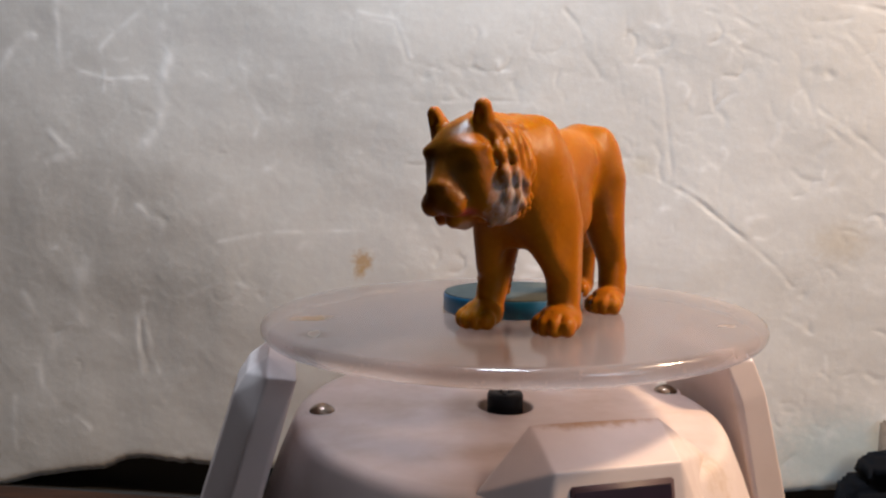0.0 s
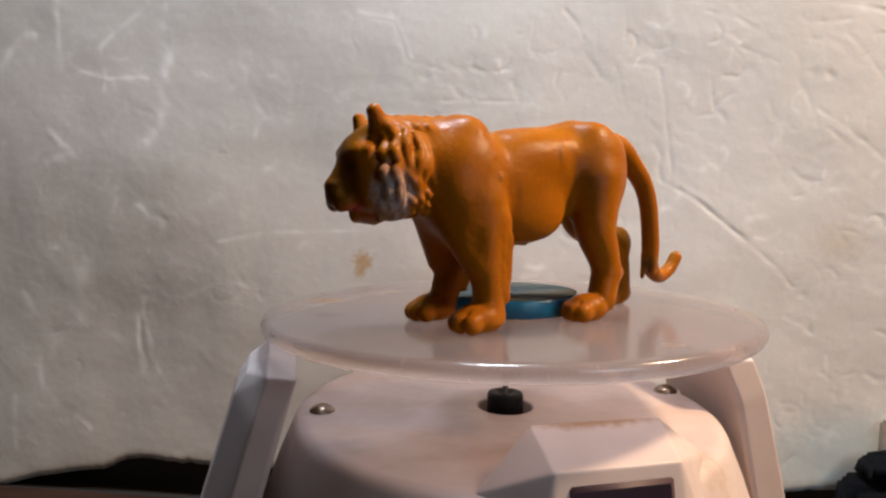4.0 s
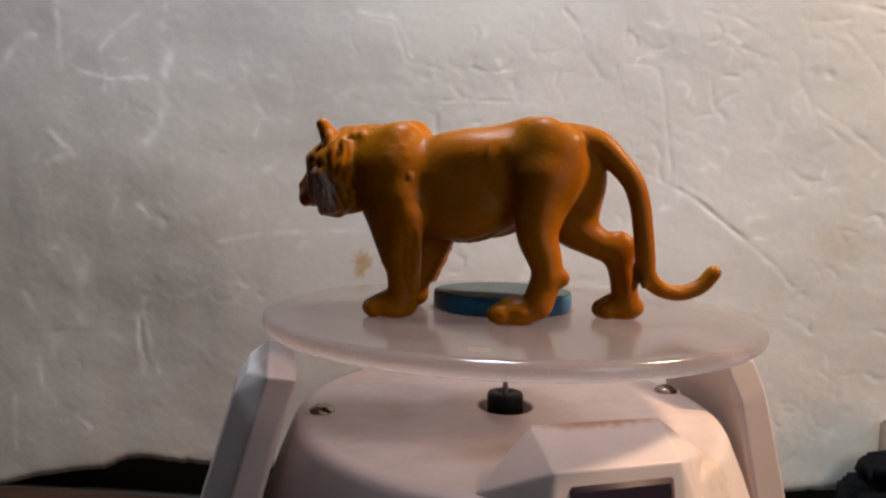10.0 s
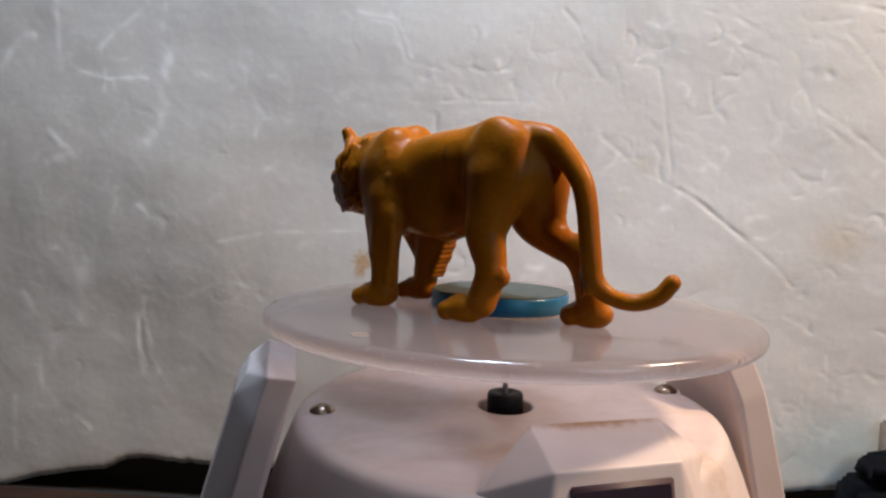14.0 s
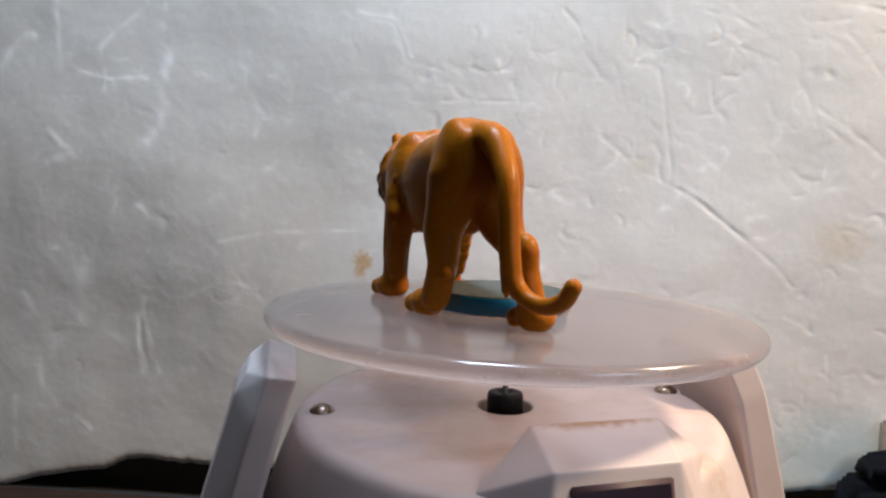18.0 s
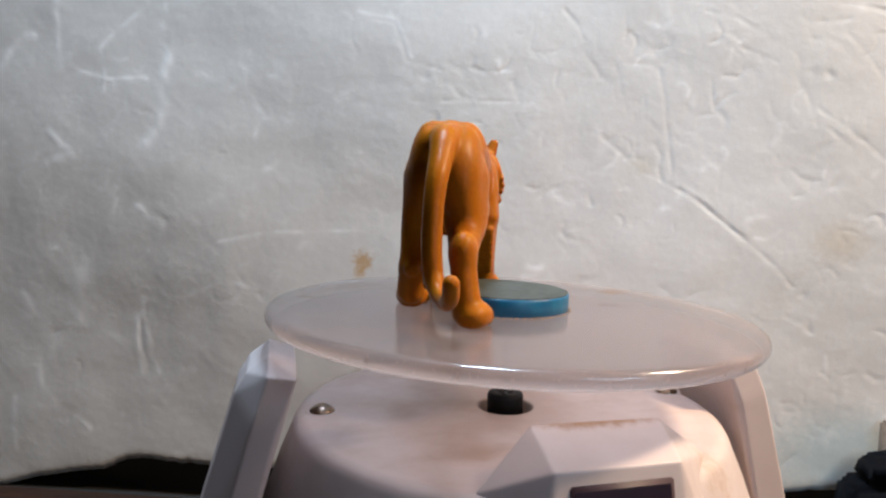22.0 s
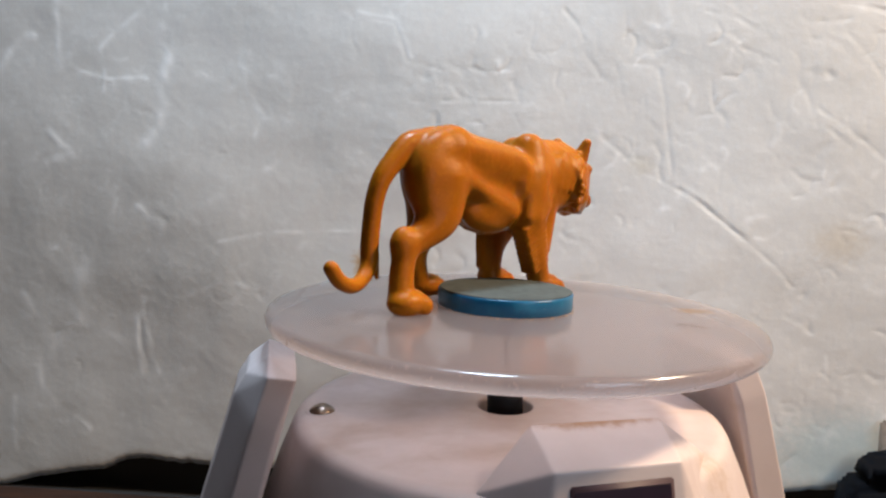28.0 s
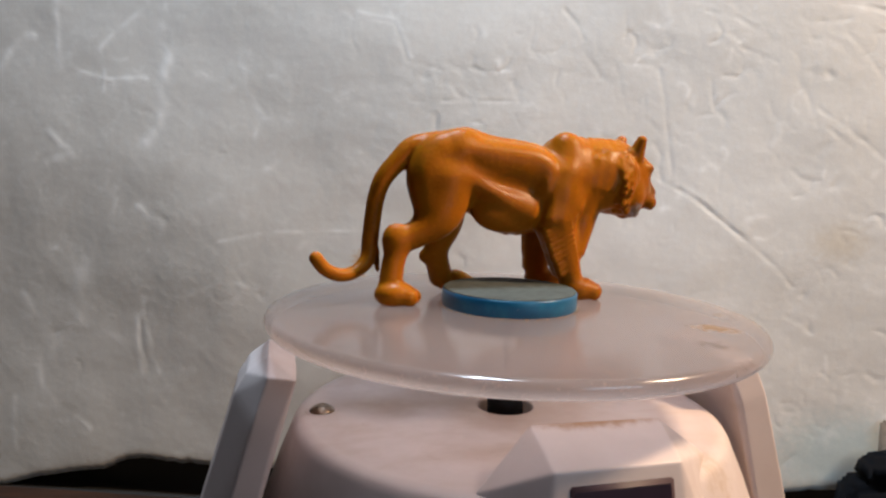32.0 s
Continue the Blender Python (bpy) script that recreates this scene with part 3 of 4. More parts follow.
base_moulded("panel_housing", housing(), 0.08)
base_part("panel_frame", bevelled(hull([(-6.8, -50.9, -20.6), (12.4, -50.9, -20.6), (-6.8, -58.2, -56), (12.4, -58.2, -56), (-6.8, -48, -20.6), (12.4, -48, -20.6), (-6.8, -54, -56), (12.4, -54, -56)]), 0.3, 2), frame_mat, "dark purple frame round the solar cell")
base_part("solar_panel", hull([(-6.0, -51.15, -21.4), (11.6, -51.15, -21.4), (-6.0, -58.3, -55), (11.6, -58.3, -55), (-6.0, -49.5, -21.4), (11.6, -49.5, -21.4), (-6.0, -56, -55), (11.6, -56, -55)]), panel_mat, "dark purple solar cell")
base_part("drive_hub", lathe([(0, -30), (4.3, -30), (4.3, -21.4), (4.1, -20.9), (3.6, -20.7), (2.2, -20.6), (1.6, -21.0), (0, -21.0)], 64), black_mat, "black rubber drive hub")
base_part("shaft", lathe([(0, -25), (0.62, -25), (0.62, -3.9), (0, -3.9)], 24), shaft_mat, "thin steel shaft")


def screw():
    return lathe([(0, -22.6), (0.5, -22.6), (0.8, -22.4), (1.6, -22.7), (2.4, -23.2), (2.9, -23.8), (3.0, -24.4), (0, -24.4)], 40)


for sx, sy in ((-42.1, -10.4), (41.7, 18.0)):
    sc = part("screw", screw(), steel_mat, stand, "domed steel screw head")
    sc.location = (sx * MM, sy * MM, 0)
    well = part("screw_recess", lathe([(3.05, -24.0), (3.2, -23.93), (3.7, -23.96), (3.8, -24.1), (3.05, -24.2)], 40), stand_mat, stand)
    well.location = (sx * MM, sy * MM, 0)

disc = part("disc", lathe([(0, 0), (20, 0), (54.2, 0), (54.5, -0.01), (55.0, -0.08), (55.5, -0.28), (55.9, -0.65), (56.15, -1.2), (56.2, -1.8), (56.1, -2.4), (55.8, -2.95), (55.3, -3.4), (54.7, -3.64), (54.2, -3.69), (53.9, -3.7), (20, -3.7), (0, -3.7)], 180), disc_mat, stand, "frosted translucent plastic disc with brown specks")
disc.data.materials.append(disc_under_mat)
for f in disc.data.polygons:
    f.material_index = int(f.center.z < -3.6 * MM)

pad = tagged(new("round_pad"), "translucent blue round pad with a grey top, stuck on the disc", "pad")
part("body", lathe([(0, 0.12), (15.85, 0.12), (16.08, 0.4), (16.08, 3.7), (15.95, 3.95), (15.75, 4.0), (15.4, 4.0), (0, 4.0)], 120), pad_mat, pad)
part("top_film", lathe([(0, 4.05), (15.8, 4.05), (15.85, 4.15), (15.75, 4.25), (15.5, 4.26), (0, 4.26)], 120), pad_top_mat, pad, "dull grey film")


def glue_rim():
    bm = bmesh.new()
    r = random.Random(3)
    for _ in range(190):
        a, q = r.uniform(0, 6.283), 16.08 + abs(r.gauss(0, 0.35))
        s = r.uniform(0.06, 0.22)
        bmesh.ops.create_icosphere(bm, subdivisions=1, radius=s * MM, matrix=Matrix.Translation((q * MM * math.cos(a), q * MM * math.sin(a), s * 0.5 * MM)))
    return bm


tagged(part("glue_rim", glue_rim(), grit_mat, pad, "pale grit of dried glue"), kind="")


# ---- toy tiger ----
LABELS = ["torso", "head", "ear", "ear", "foreleg", "paw", "foreleg", "paw", "hind_leg", "paw", "hind_leg", "paw", "tail"]


def tiger_shader():
    s = Shader("orange_plastic", (0.262, 0.080, 0.0005), 0.4, Subsurface_Weight=0.22, Subsurface_Scale=0.0014, Specular_IOR_Level=0.07)
    s.b.inputs["Subsurface Radius"].default_value = (1.0, 0.30, 0.06)
    s.paint(s.ramp(s.grain(0.12, 4), 0.35, 0.7), (0.215, 0.066, 0.0007), 0.7)
    s.paint(s.ramp(s.grain(0.9, 4), 0.5, 0.75), (0.36, 0.118, 0.0018), 0.4)
    # brown wash on brow, nose and muzzle, deepened with painted-in face shade
    dark = (0.085, 0.030, 0.004)
    s.paint(s.blob((45, 9.5, 33), (3.6, 6.5, 5.2), 0.8, 0.6), dark, 0.6)
    s.paint(s.blob((44.5, 15.2, 31.2), (2.6, 2.0, 1.6), 0.7), dark, 0.85)
    s.paint(s.blob((47.2, 11.2, 26.2), (2.6, 5.0, 3.0), 0.7, 0.5), dark, 0.6)
    s.paint(s.blob((42.0, 11.4, 37), (3.5, 5, 2.6), 0.8, 0.8), dark, 0.6)
    s.paint(s.blob((45.0, 10.8, 30), (4.6, 6.4, 8.5), 0.8, 0.8), dark, 0.6)
    s.paint(s.blob((45.0, 12.6, 27.2), (4.0, 4.6, 4.4), 0.7, 0.5), dark, 0.62)
    # white cheeks with dark strands
    strand = s.ramp(s.grain(0.55, 4, 0.6, (2.2, 1.0, 0.45)), 0.42, 0.6)
    for centre, radii in (((38.1, 19.4, 26.3), (4.2, 4.2, 6.2)), ((38.2, 4.2, 22.8), (2.6, 3.4, 2.2))):
        w = s.blob(centre, radii, 0.5, 1.4)
        s.paint(w, (0.34, 0.30, 0.29), 0.75)
        s.paint(s.maths("MULTIPLY", w, strand), (0.17, 0.075, 0.02), 0.85)
    s.paint(s.blob((40.5, 11.4, 20.8), (2.6, 5.5, 1.6), 0.6), (0.45, 0.40, 0.36), 0.3)
    s.paint(s.blob((43.0, 12.4, 23.9), (3.6, 4.4, 1.15), 0.5), (0.42, 0.06, 0.04), 0.9)
    # smudges on flank, shoulder and tail; the haunch patch is shade painted in
    s.paint(s.blob((-5.4, 24.5, 31.5), (4.6, 5.0, 9.5), 0.85, 0.7), (0.10, 0.035, 0.005), 0.5)
    s.paint(s.blob((2.0, 23.5, 35), (0.8, 3, 3.4), 0.8, 1.2), (0.05, 0.03, 0.012), 0.6)
    s.paint(s.blob((21.5, 24, 35.5), (2.2, 3, 3.2), 0.9, 2.0), (0.24, 0.10, 0.03), 0.5)
    s.paint(s.blob((18, 25, 30), (2.2, 3, 2.5), 0.9, 2.4), (0.26, 0.11, 0.03), 0.4)
    s.paint(s.blob((-25.6, 18.4, 28.4), (0.9, 1.4, 1.2), 0.8), (0.05, 0.02, 0.01), 0.8)
    s.paint(s.blob((-29.3, 15.8, 10.4), (2.2, 2.4, 3.0), 0.7, 0.8), (0.05, 0.032, 0.010), 0.85)
    s.rough(s.grain(0.4, 4), 0.27, 0.45)
    s.bump(s.grain(0.9, 5, 0.65), 0.16, 0.6)
    return s.m


tiger_mat = tiger_shader()


def toy_tiger():
    c = Clay((-49, -1, -0.6), (51, 31, 46), 0.35)
    r = random.Random(11)
    mid = 14.7
    # trunk
    c.tag = 0
    c.egg((13, mid, 28.0), (13, 8.2, 10.8), 1)
    c.egg((5.0, mid - 0.3, 28.2), (12.4, 6.9, 11.0), 3)
    c.egg((-8.5, mid, 32.3), (11, 7.3, 9.6), 3)
    c.egg((22.3, mid - 0.5, 25.2), (5.9, 8.0, 9.2), 3)
    c.cone((11, mid, 35.6), (-6, mid, 38.7), 3.0, 3.2, 3)
    # right flank: back edge, hollow, rib ridge and belly roll
    y = lambda q: mid - q
    c.chain([(-9, y(5.0), 36.8, 2.8), (3, y(5.3), 35.8, 2.7), (10.5, y(5.8), 34.6, 2.8), (13.6, y(6.6), 31.8, 2.9), (12.6, y(6.7), 28.0, 2.7)], 3.0)
    c.chain([(-7, y(9.8), 32.4, 1.3), (2, y(9.5), 30.6, 1.9), (8.6, y(9.7), 27.6, 1.5)], 3.2, True)
    c.chain([(-9, y(6.1), 30.4, 1.8), (-1, y(6.8), 26.4, 1.9), (8.5, y(7.0), 22.2, 2.2)], 2.3)
    c.egg((4, y(4.6), 21.6), (9.5, 3.6, 5.0), 2.4)
    c.egg((3.5, y(4.9), 33.4), (10.5, 3.0, 4.0), 3.0)
    c.chain([(14.6, y(4.5), 39.6, 0.5), (16.4, y(8.6), 36, 0.7), (16.6, y(9.8), 31, 0.8), (13.2, y(9.0), 23, 0.7)], 1.3, True)
    # left flank: smooth, with a crease behind the shoulder and a shallow dent
    y = lambda q: mid + q
    c.egg((7.2, y(3.9), 21.8), (7.4, 3.4, 5.0), 2.6)
    c.egg((4, y(2.6), 33.8), (11, 4.6, 5.0), 3.0)
    c.chain([(14.2, y(9.6), 35, 0.5), (13.4, y(9.6), 30, 0.8), (13.4, y(8.8), 23, 0.7)], 1.2, True)
    c.chain([(-0.6, y(8.4), 36.5, 0.7), (-2.0, y(9.0), 31, 1.1), (-2.6, y(8.8), 24.5, 0.9)], 2.2, True)
    c.chain([(-1.0, y(7.6), 36.2, 0.25), (-1.6, y(8.3), 33.6, 0.3)], 0.4, True)
    for side in (-1, 1):
        c.egg((-9.0, mid + side * 3.8, 39.0), (3.8, 2.6, 2.8), 1.8)
        c.egg((-14.5, mid + side * 3.6, 36.6), (2.6, 2.2, 2.6), 1.6)
    c.egg((11.5, mid, 18.9), (6.5, 4.5, 2.2), 2)
    for i in range(17):
        c.egg((1.0 + 0.75 * i, mid + r.uniform(-1.2, 1.2), 18.9 - 1.8 * math.sin(i / 16 * 3.1) ** 0.7 + r.uniform(-0.25, 0.25)), (0.8, 1.6, 1.3), 0.8)
    # shoulders and upper arms, with their muscles
    c.cone((21.5, 17.2, 37.2), (20.3, 19.4, 27), 4.2, 5.1, 1.6)
    c.cone((26.2, 17.4, 24.8), (21.8, 21.6, 12.5), 4.4, 2.4, 2.6)
    c.cone((26.2, 10.2, 24.8), (22.2, 7.0, 12.5), 4.2, 2.4, 2.6)
    c.egg((22.4, 21.2, 22.4), (3.0, 2.8, 5.0), 2.4)
    c.egg((19.1, 20.0, 26.5), (4.5, 3.2, 6.0), 1.2)
    c.egg((19.3, 19.6, 30.0), (4.6, 3.4, 6.0), 2.0, (0, -12, 0))
    c.egg((18.8, 25.2, 22.6), (4.4, 0.8, 1.0), 1.2, (0, 15, 0), True)
    for x, z, q in ((21.0, 37.2, 0.9), (19.6, 35.2, 0.7), (21.6, 33.0, 0.8), (18.4, 33.2, 0.6), (19.8, 31.0, 0.7), (17.6, 29.6, 0.6)):
        c.egg((x, 22.7 - 0.30 * (z - 30), z), (q * 1.1, 1.0, q * 1.4), 0.6)
    c.cone((20.3, 11.6, 38.2), (18.4, 9.2, 27), 4.3, 5.4, 1.6)
    c.egg((17.4, 7.6, 26), (5.0, 3.0, 6.4), 1.2)
    c.cone((18.6, 8.8, 31), (15.6, 7.6, 20.6), 4.6, 4.3, 1.5)
    for xa, xb, zb in ((23.2, 21.0, 23.5), (20.6, 18.4, 21.5), (18.0, 15.6, 21.0), (15.6, 13.4, 20.5)):
        c.cone((xa, 6.9, 31.0 + r.uniform(-1.5, 1)), (xb + r.uniform(-0.5, 0.5), 5.1, zb), 1.0, 1.5, 1.3)
    # neck
    c.egg((25.0, 14.2, 28.7), (6.0, 9.0, 9.3), 2.5)
    c.cone((23, 14.4, 32.4), (34, 12.0, 31), 8.5, 8.0, 2.8)
    c.cone((24.5, 14.2, 35.8), (36.5, 12.0, 36.2), 5.0, 4.6, 2.2)
    # folds of the nape, slanting down both sides
    for i in range(6):
        x = 25.2 + 2.1 * i + r.uniform(-0.4, 0.4)
        top = (x + 0.8, 13.6 - 0.28 * i, 40.4 - 0.05 * i)
        side = (x - 0.8 + r.uniform(-0.4, 0.4), 18.8 - 0.35 * i, 38.2 + r.uniform(-0.6, 0.4))
        c.cone(top, side, 1.1, 0.9, 0.8)
        c.cone(side, (x - 2.6, 21.2 - 0.35 * i + r.uniform(-0.6, 0.2), 34 + r.uniform(-1, 1.5)), 0.9, 0.5, 0.9)
        c.cone(top, (x - 0.2 + r.uniform(-0.5, 0.5), 8.8 - 0.35 * i, 38.0), 0.9, 0.6, 1.2)
    c.egg((30.8, 7.0, 30.5), (4.6, 2.0, 7.0), 2.6)
    for i in range(2):
        c.cone((27 + 2.6 * i, 6.6 - 0.4 * i, 35.4 - 1.0 * i), (26 + 2.4 * i, 5.9 - 0.2 * i, 29 - 0.5 * i), 0.9, 1.0, 1.6)
    # head
    c.tag = 1
    c.egg((38.7, 11.4, 32.2), (6.3, 6.2, 7.2), 1.6)
    c.egg((42.2, 11.3, 33.8), (2.9, 4.3, 3.0), 1.4)
    c.cone((43.0, 11.3, 31.8), (45.8, 11.3, 28.2), 2.6, 2.0, 1.2)
    c.cone((42.3, 11.2, 27.0), (45.0, 11.3, 26.4), 4.3, 3.1, 1.0)
    c.egg((45.0, 9.3, 25.0), (2.3, 2.2, 2.3), 0.7)
    c.egg((45.0, 13.3, 25.0), (2.3, 2.2, 2.3), 0.7)
    c.egg((47.0, 11.3, 27.9), (1.1, 2.0, 1.0), 0.6)
    c.cone((39.0, 11.3, 22.9), (42.0, 11.4, 22.3), 2.6, 1.5, 0.5)
    c.egg((43.6, 11.4, 23.5), (3.9, 4.6, 0.36), 0.3, (0, 24, 0), True)
    for y in (7.8, 14.9):
        c.egg((43.0, y, 34.0), (1.6, 1.8, 1.0), 1.6)
        c.egg((45.4, y, 31.6), (1.0, 1.3, 0.8), 0.9, (0, 0, 0), True)
    c.egg((40.6, 12.0, 29.4), (4.4, 6.4, 6.8), 1.8)
    c.egg((41.8, 15.8, 32.6), (2.0, 2.2, 2.8), 1.8)
    c.egg((41.0, 16.6, 27.0), (2.4, 2.4, 4.0), 1.8)
    for i in range(5):
        c.egg((41.9 - 0.5 * i, 17.6 + 0.25 * i, 34.2 - 2.3 * i + r.uniform(-0.4, 0.4)), (1.0, 0.9, 1.2), 0.7)
    # tufts that stand out beside the left brow
    c.chain([(38.6, 17.6, 36.0, 0.7), (39.7, 19.0, 33.6, 1.15), (39.5, 19.8, 31.8, 0.75), (40.2, 20.1, 30.0, 1.1), (39.3, 20.3, 28.0, 0.7), (39.3, 20.0, 26.4, 1.0), (38.4, 19.4, 24.6, 0.6)], 0.5)
    c.chain([(37.0, 19.0, 36.2, 0.8), (38.2, 20.4, 33.8, 1.1), (37.6, 21.0, 31.8, 0.7), (38.4, 21.2, 30.0, 1.05), (37.4, 21.2, 27.8, 0.7), (37.6, 21.0, 26.2, 1.0), (36.6, 20.2, 24.2, 0.6)], 0.5)
    # cheeks and ruff: a full collar, covered in short tufts
    core, size = (35.0, 12.3, 30.4), (5.0, 8.7, 8.9)
    c.egg(core, size, 2.0)
    for side in (-1, 1):
        y = lambda q: 12.0 + side * q
        g = 1.0 if side > 0 else 0.94
        c.egg((37.6, y(5.4 * g), 26.6), (3.8, 3.2, 5.4), 1.4)
        # smooth strands of the white cheek
        for i in range(7):
            q = i / 6
            c.cone((40.4 - 4.4 * q, y((6.0 + 1.9 * q) * g), 31.0 - 1.2 * q), (39.8 - 5.4 * q, y((5.4 + 2.2 * q) * g), 21.8 + 1.2 * q + r.uniform(-0.4, 0.4)), 0.9, 0.7, 0.6)
        # tufts from the ear to the jaw
        for j, lean in enumerate((0.46, 0.16, -0.14, -0.44, 0.74)):
            for i in range(11):
                u = radians(66 - 12.4 * i - 6.2 * (j % 2) + r.uniform(-3, 3))
                v = lean + r.uniform(-0.07, 0.07) + (0.14 if i > 7 else 0)
                if j == 0 and i > 5 or j == 4 and i > 3 or side < 0 and j in (0, 3) or side > 0 and i < 7 and (i + j) % 3:
                    continue
                a = [core[0] + size[0] * 1.02 * math.sin(v), y(g * size[1] * 1.02 * math.cos(v) * math.cos(u)), core[2] + size[2] * math.cos(v) * math.sin(u)]
                out = (-0.55, side * math.cos(u) * 0.45, -0.75 + 0.2 * math.sin(u)) if u > -0.55 else (-0.7, side * 0.1, 0.0)
                n = r.uniform(1.8, 2.8)
                c.cone(a, [p + n * q for p, q in zip(a, out)], r.uniform(0.85, 1.15), 0.7, 0.5)
        for i in range(9):
            c.cone((38.6 + r.uniform(-3, 0.8), y((4.0 + r.uniform(0, 2.4)) * g), 37 + r.uniform(-3.0, 1.0)), (36.6 + r.uniform(-3, 0.8), y((4.8 + r.uniform(0, 2.6)) * g), 35 + r.uniform(-3.0, 1.0)), 0.8, 0.5, 0.6)
    for i in range(7):
        x, swing = 38.8 - 1.35 * i, r.uniform(0, 6.28)
        low = (30.5, 27.5, 25.0, 23.6, 23.0, 24.0, 27.0)[i]
        pts = []
        for k in range(6):
            q = k / 5
            z = 38.6 - 0.45 * i + (low - 38.6 + 0.45 * i) * q
            lean = max(0.05, 1 - ((x - 35.0) / 6.6) ** 2 - ((z - 30.4) / 10.5) ** 2)
            pts.append((x - 0.5 - 1.2 * q + 0.85 * math.sin(swing + 6.5 * q), 12.7 + 8.6 * math.sqrt(lean), z, 0.95 - 0.2 * q + 0.28 * math.sin(swing + 11 * q)))
        c.chain(pts, 0.4)
        x, y, z, _ = pts[-1]
        c.cone((x, y, z), (x - 1.3, y - 0.4, z + 0.6), 0.75, 0.6, 0.4)
    for i in range(6):
        x, swing = 39.0 - 1.3 * i, r.uniform(0, 6.28)
        low = (31.5, 29.0, 26.4, 25.0, 25.4, 28.0)[i]
        pts = []
        for k in range(5):
            q = k / 4
            z = 37.6 - 0.4 * i + (low - 37.6 + 0.4 * i) * q
            lean = max(0.05, 1 - ((x - 35.2) / 6.4) ** 2 - ((z - 30.2) / 10.2) ** 2)
            pts.append((x - 0.3 - 0.9 * q + 0.7 * math.sin(swing + 6.0 * q), 12.0 - 8.4 * math.sqrt(lean), z, 0.85 - 0.15 * q + 0.22 * math.sin(swing + 10 * q)))
        c.chain(pts, 0.45)
    # ears
    c.tag = 2
    c.cone((38.0, 16.8, 38.6), (36.9, 18.2, 36.2), 1.3, 0.9, 0.6)
    c.cone((38.6, 15.4, 38), (40.3, 16.2, 41.3), 2.3, 1.5, 0.8)
    c.egg((41.5, 16.0, 39.9), (0.55, 0.8, 1.3), 0.5, (0, 25, 0), True)
    c.tag = 3
    c.cone((38.6, 7.2, 37), (39.2, 5.7, 41.0), 2.3, 1.35, 0.8)
    c.egg((40.6, 6.3, 39.6), (0.55, 0.7, 1.2), 0.5, (0, 15, 0), True)

    def paw(x, y, size, lead):
        c.egg((x, y, 2.6), (5.3 * size, 4.2 * size, 3.1), 0.7)
        for q, fx in ((-3.0, 2.9), (-1.05, 4.3), (1.1, 4.4), (3.1, 3.2)):
            c.egg((x + fx * size + lead, y + q * size, 1.95), (2.0, 1.45, 1.95), 0.75)
        for q in (-2.0, 0.05, 2.1):
            c.cone((x + 3.4 * size + lead, y + q * size, 4.2), (x + 6.6 * size + lead, y + q * size, 0.4), 0.20, 0.26, 0.4, True)

    # forelegs
    c.tag = 4
    c.chain([(19.4, 20.6, 24, 4.4), (19.4, 21.3, 19.5, 3.9), (19.7, 21.8, 13, 3.4), (19.3, 22.0, 7, 3.1), (19.4, 22.1, 4, 3.3)], 1.5)
    c.egg((17.2, 22.7, 20.8), (2.5, 2.1, 3.2), 1.5, (0, 20, 0))
    c.cone((16.9, 22.2, 19), (17.0, 22.4, 6.5), 1.9, 1.7, 1.0)
    for i in range(12):
        z = 19.2 - 1.12 * i + r.uniform(-0.15, 0.15)
        x = 15.5 + 0.07 * i + r.uniform(-0.15, 0.15)
        c.cone((17.8, 24.5 + r.uniform(-0.2, 0.2), z + 1.6), (x, 23.7, z - 0.8), 0.35, 0.7, 0.55)
        c.cone((x, 23.7, z - 0.8), (x + 0.5, 21.6, z - 0.6), 0.68, 0.5, 0.5)
    c.tag = 5
    paw(21.2, 22.1, 0.99, 0.2)
    c.tag = 6
    c.chain([(18.2, 8.8, 24, 4.8), (17.4, 7.9, 19.5, 4.2), (18.9, 7.3, 12.5, 3.5), (20.2, 6.8, 7, 3.1), (21.0, 6.5, 4, 3.0)], 1.5)
    c.cone((13.9, 7.3, 17.6), (19.4, 6.9, 7.4), 2.9, 1.9, 1.4)
    c.cone((16.4, 7.4, 19.0), (20.2, 6.9, 7.4), 3.4, 2.2, 1.4)
    for i in range(10):
        z, x = 19.4 - 1.2 * i + r.uniform(-0.2, 0.2), 0.56 * i
        c.cone((18.0 + 0.35 * i, 3.6 + 0.08 * i, z + 1.0), (11.9 + x + r.uniform(-0.3, 0.3), 5.0, z - 2.0), 0.5, 0.85, 0.3)
        c.cone((11.7 + x, 5.6, z - 2.0), (11.8 + x, 8.6, z - 2.1), 0.75, 0.7, 0.5)
    c.tag = 7
    paw(23.0, 6.2, 0.95, 0.2)
    # hind legs
    c.tag = 8
    c.egg((-10.2, 19.4, 31.0), (7.2, 4.1, 9.8), 2.0)
    c.chain([(-9.6, 18.8, 29, 5.8), (-9.0, 19.6, 23, 5.1), (-8.7, 20.7, 18, 4.2), (-10.8, 21.4, 11.0, 3.2), (-9.2, 22.1, 4.2, 3.1)], 1.8)
    c.cone((-11.6, 21.8, 9.6), (-13.6, 21.5, 9.6), 2.7, 1.8, 1.2)
    c.tag = 9
    paw(-5.2, 22.3, 0.88, 0.2)
    c.tag = 10
    c.egg((-12.8, 11.0, 29.6), (7.3, 4.0, 10.7), 2.2)
    c.egg((-15.8, 10.8, 27.5), (5.4, 3.7, 8.0), 2.2)
    c.egg((-14.6, 10.3, 22.5), (5.8, 3.9, 5.5), 1.8)
    c.egg((-17.0, 13.0, 30.4), (4.8, 4.6, 8.0), 2.2)
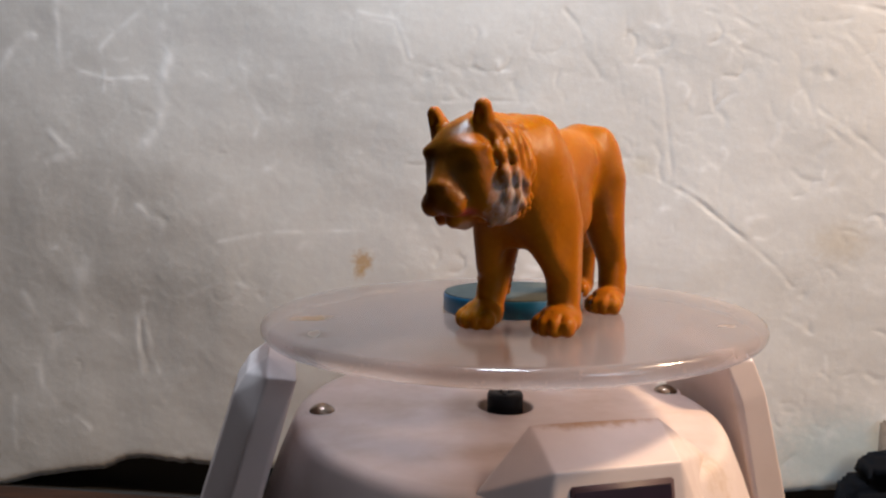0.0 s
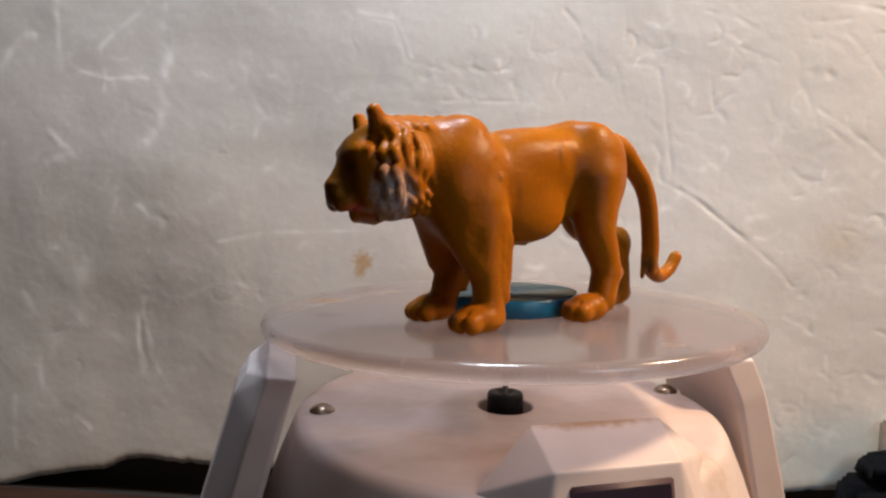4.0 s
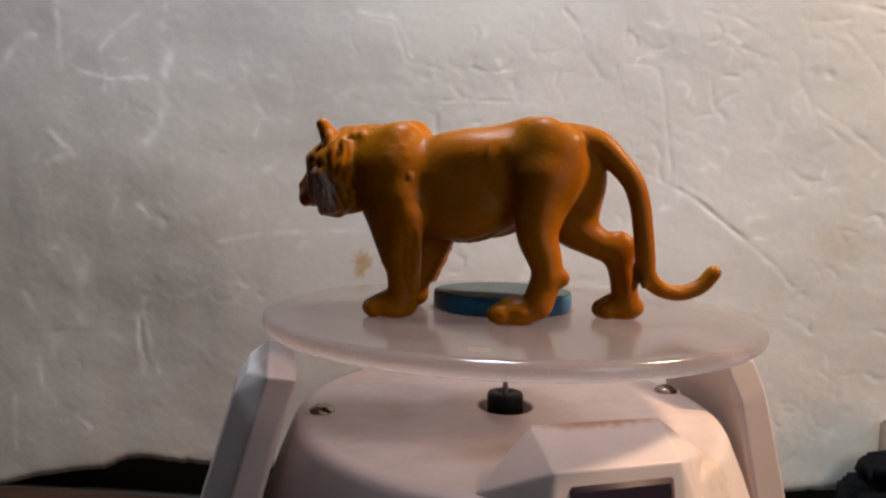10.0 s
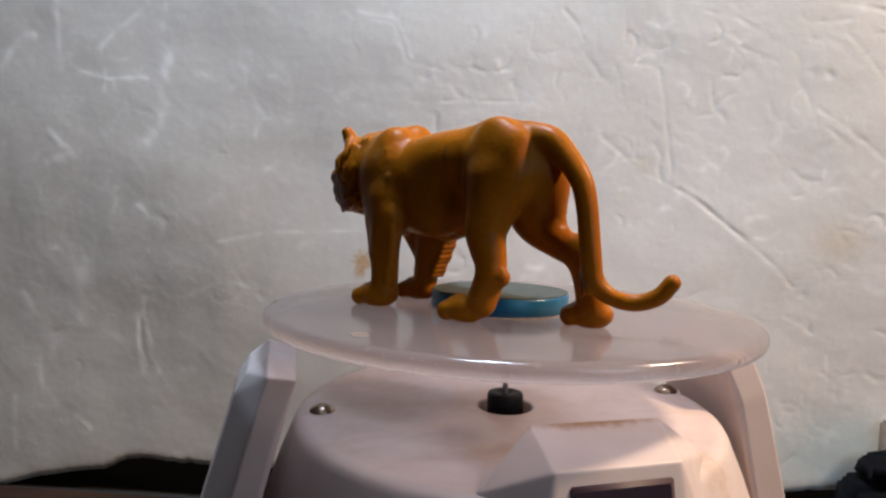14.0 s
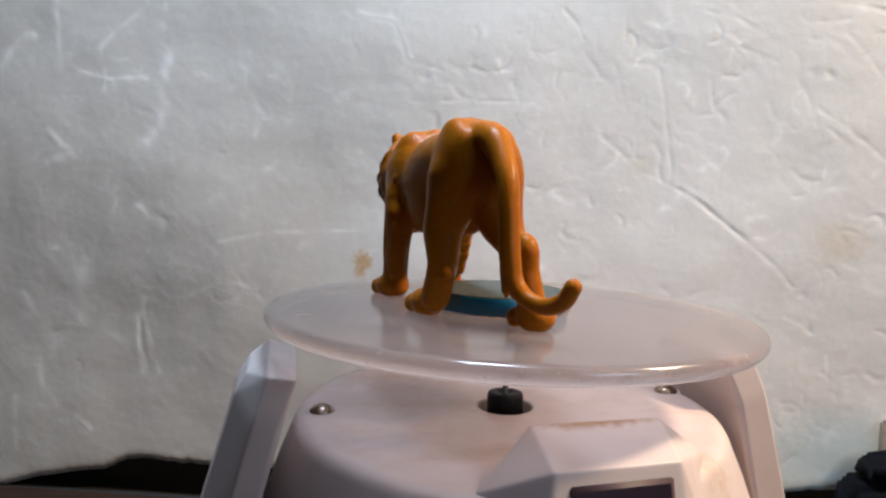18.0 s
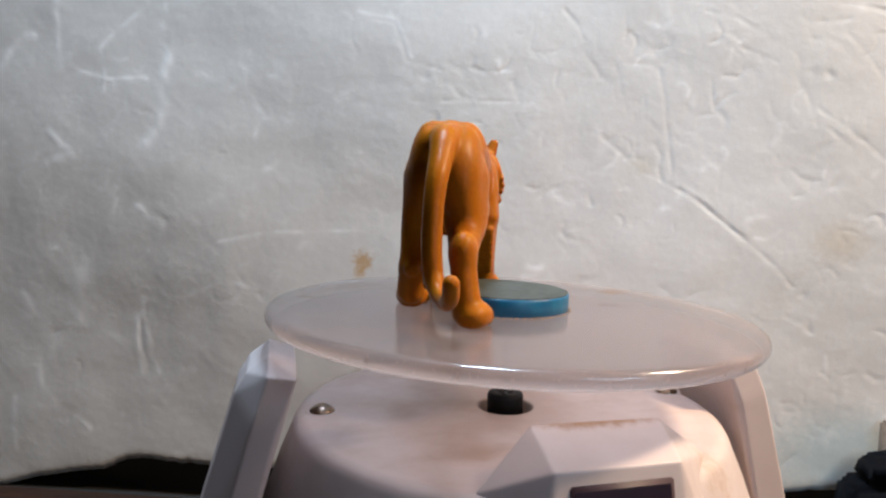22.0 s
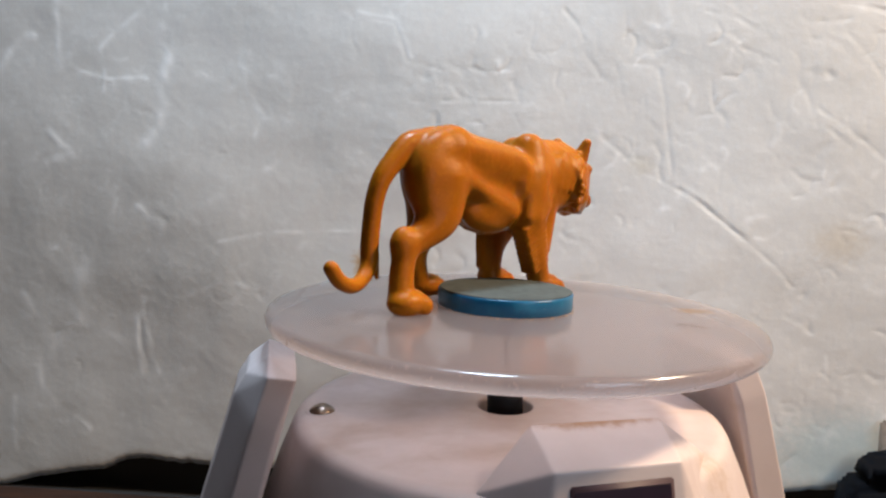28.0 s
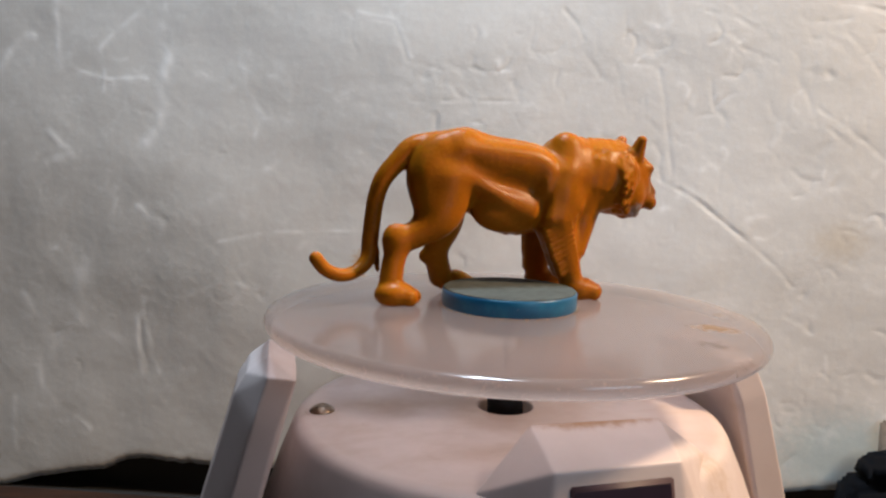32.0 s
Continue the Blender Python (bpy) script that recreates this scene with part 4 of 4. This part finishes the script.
    c.chain([(-12.0, 11.0, 29, 5.4), (-12.5, 10.5, 24, 4.9), (-14.5, 10.0, 20, 4.4), (-19.3, 10.0, 16.9, 3.5), (-23.8, 9.9, 14.2, 2.9), (-25.6, 9.4, 10, 2.7), (-26.6, 8.5, 4, 2.9)], 1.8)
    c.egg((-24.9, 9.9, 15.0), (3.5, 2.7, 4.0), 1.2)
    c.tag = 11
    paw(-25.7, 7.4, 0.93, 0.1)
    # tail, with the flash of the mould at its bend
    c.tag = 12
    c.chain([(-14, 14.9, 37.2, 4.0), (-19.7, 15.1, 36.7, 3.0), (-23.7, 15.2, 33.3, 2.5), (-27.0, 15.5, 29.2, 2.25), (-28.6, 15.8, 24.5, 2.1), (-29.4, 15.8, 19.0, 2.05), (-29.9, 15.6, 14.4, 2.05), (-30.5, 15.0, 10.2, 1.95),
             (-33.4, 13.7, 7.4, 1.65), (-37.4, 11.9, 6.6, 1.6), (-41.3, 10.9, 8.1, 1.6), (-43.7, 10.7, 10.9, 1.55)], 0.7)
    c.cone((-28.9, 15.3, 12.2), (-28.0, 15.1, 7.2), 1.2, 0.5, 0.4)
    c.cone((-29.1, 15.7, 13.4), (-28.1, 15.5, 11.2), 0.9, 0.6, 0.4)
    c.cone((-29.6, 16.3, 12.2), (-30.0, 16.3, 8.4), 1.0, 0.8, 0.5)
    c.egg((-31.7, 14.8, 9.8), (0.7, 0.9, 1.6), 0.4)
    c.d = np.maximum(c.d, -c.axes[2][None, None, :])
    return c


def whole_patches(which, faces):
    """Gives stray patches of a part to the part that surrounds them."""
    edges = np.sort(np.concatenate([faces[:, [a, (a + 1) % 4]] for a in range(4)]), axis=1)
    owner = np.tile(np.arange(len(faces)), 4)
    order = np.lexsort((edges[:, 1], edges[:, 0]))
    e, o = edges[order], owner[order]
    same = (e[1:] == e[:-1]).all(1)
    a, b = o[:-1][same], o[1:][same]
    for _ in range(4):
        group = np.arange(len(faces))
        inner = which[a] == which[b]
        p, q = a[inner], b[inner]
        while True:
            low = group.copy()
            np.minimum.at(low, p, group[q])
            np.minimum.at(low, q, group[p])
            low = low[low]
            if (low == group).all():
                break
            group = low
        count = np.bincount(group, minlength=len(faces))
        best = {}
        for t in np.unique(which):
            g = group[which == t]
            best[t] = np.bincount(g).argmax()
        stray = group != np.array([best[t] for t in which])
        if not stray.any():
            break
        edge_a = stray[a] & ~stray[b]
        edge_b = stray[b] & ~stray[a]
        new_tag = which.copy()
        for s_, k_ in ((a[edge_a], b[edge_a]), (b[edge_b], a[edge_b])):
            for g, t in zip(group[s_], which[k_]):
                new_tag[group == g] = t if not (new_tag[group == g] != which[group == g]).any() else new_tag[group == g]
        which = new_tag
    return which


def tiger_parts():
    """The cast body as one skin, cut into its named parts along their borders."""
    clay = toy_tiger()
    verts, faces = clay.skin()
    full = bpy.data.meshes.new("skin")
    full.from_pydata((verts * MM).tolist(), [], faces.tolist())
    full.update()
    normals = np.zeros(len(verts) * 3, dtype=np.float32)
    full.vertex_normals.foreach_get("vector", normals)
    normals = normals.reshape(-1, 3)
    bpy.data.meshes.remove(full)
    at = np.clip(np.round((verts - clay.lo) / clay.step).astype(int), 0, np.array(clay.d.shape) - 1)
    which = clay.label[tuple(at.T)][faces]
    which = whole_patches(np.median(which, axis=1).astype(int), faces)
    own = tagged(new("toy_tiger"), "orange moulded plastic toy tiger with white cheeks and open mouth", "toy tiger")
    made = {}
    for tag, name in enumerate(LABELS):
        f = faces[which == tag]
        if not len(f):
            continue
        used, inverse = np.unique(f, return_inverse=True)
        me = bpy.data.meshes.new(name)
        me.from_pydata((verts[used] * MM).tolist(), [], inverse.reshape(-1, 4).tolist())
        me.polygons.foreach_set("use_smooth", [True] * len(f))
        me.materials.append(tiger_mat)
        me.update()
        me.normals_split_custom_set_from_vertices(normals[used].tolist())
        ob = new(name, me)
        ob.parent = made[1] if name == "ear" else made[tag - 1] if name == "paw" else own
        made[tag] = ob
    return own


tiger = tiger_parts()


# ---- what turns ----
# the disc lies a little askew on its shaft
_n = Vector((0.02387, -0.01236, 1)).normalized()
_x = Vector((1, 0, -0.02387)).normalized()
_y = _n.cross(_x)
ASKEW = Matrix((_x, _y, _n)).transposed().to_4x4()


def turn_at(t):
    s = (t - 16) / 16
    return math.degrees(1.41208 - 1.88232 * s + 0.06183 * s * s - 0.0121 * s ** 3)


def motions():
    rows = [(float(t), pose(0, 0, 0, 0, 0, turn_at(t)) @ ASKEW) for t in range(33)]
    walk(disc, [(t, m @ pose(0.0005, 0, 0)) for t, m in rows])
    walk(pad, [(t, m @ pose(-0.00065, 0.002, 0)) for t, m in rows])
    walk(tiger, [(t, m @ pose(0, 0, 0, 0, 0, 50)) for t, m in rows])


motions()
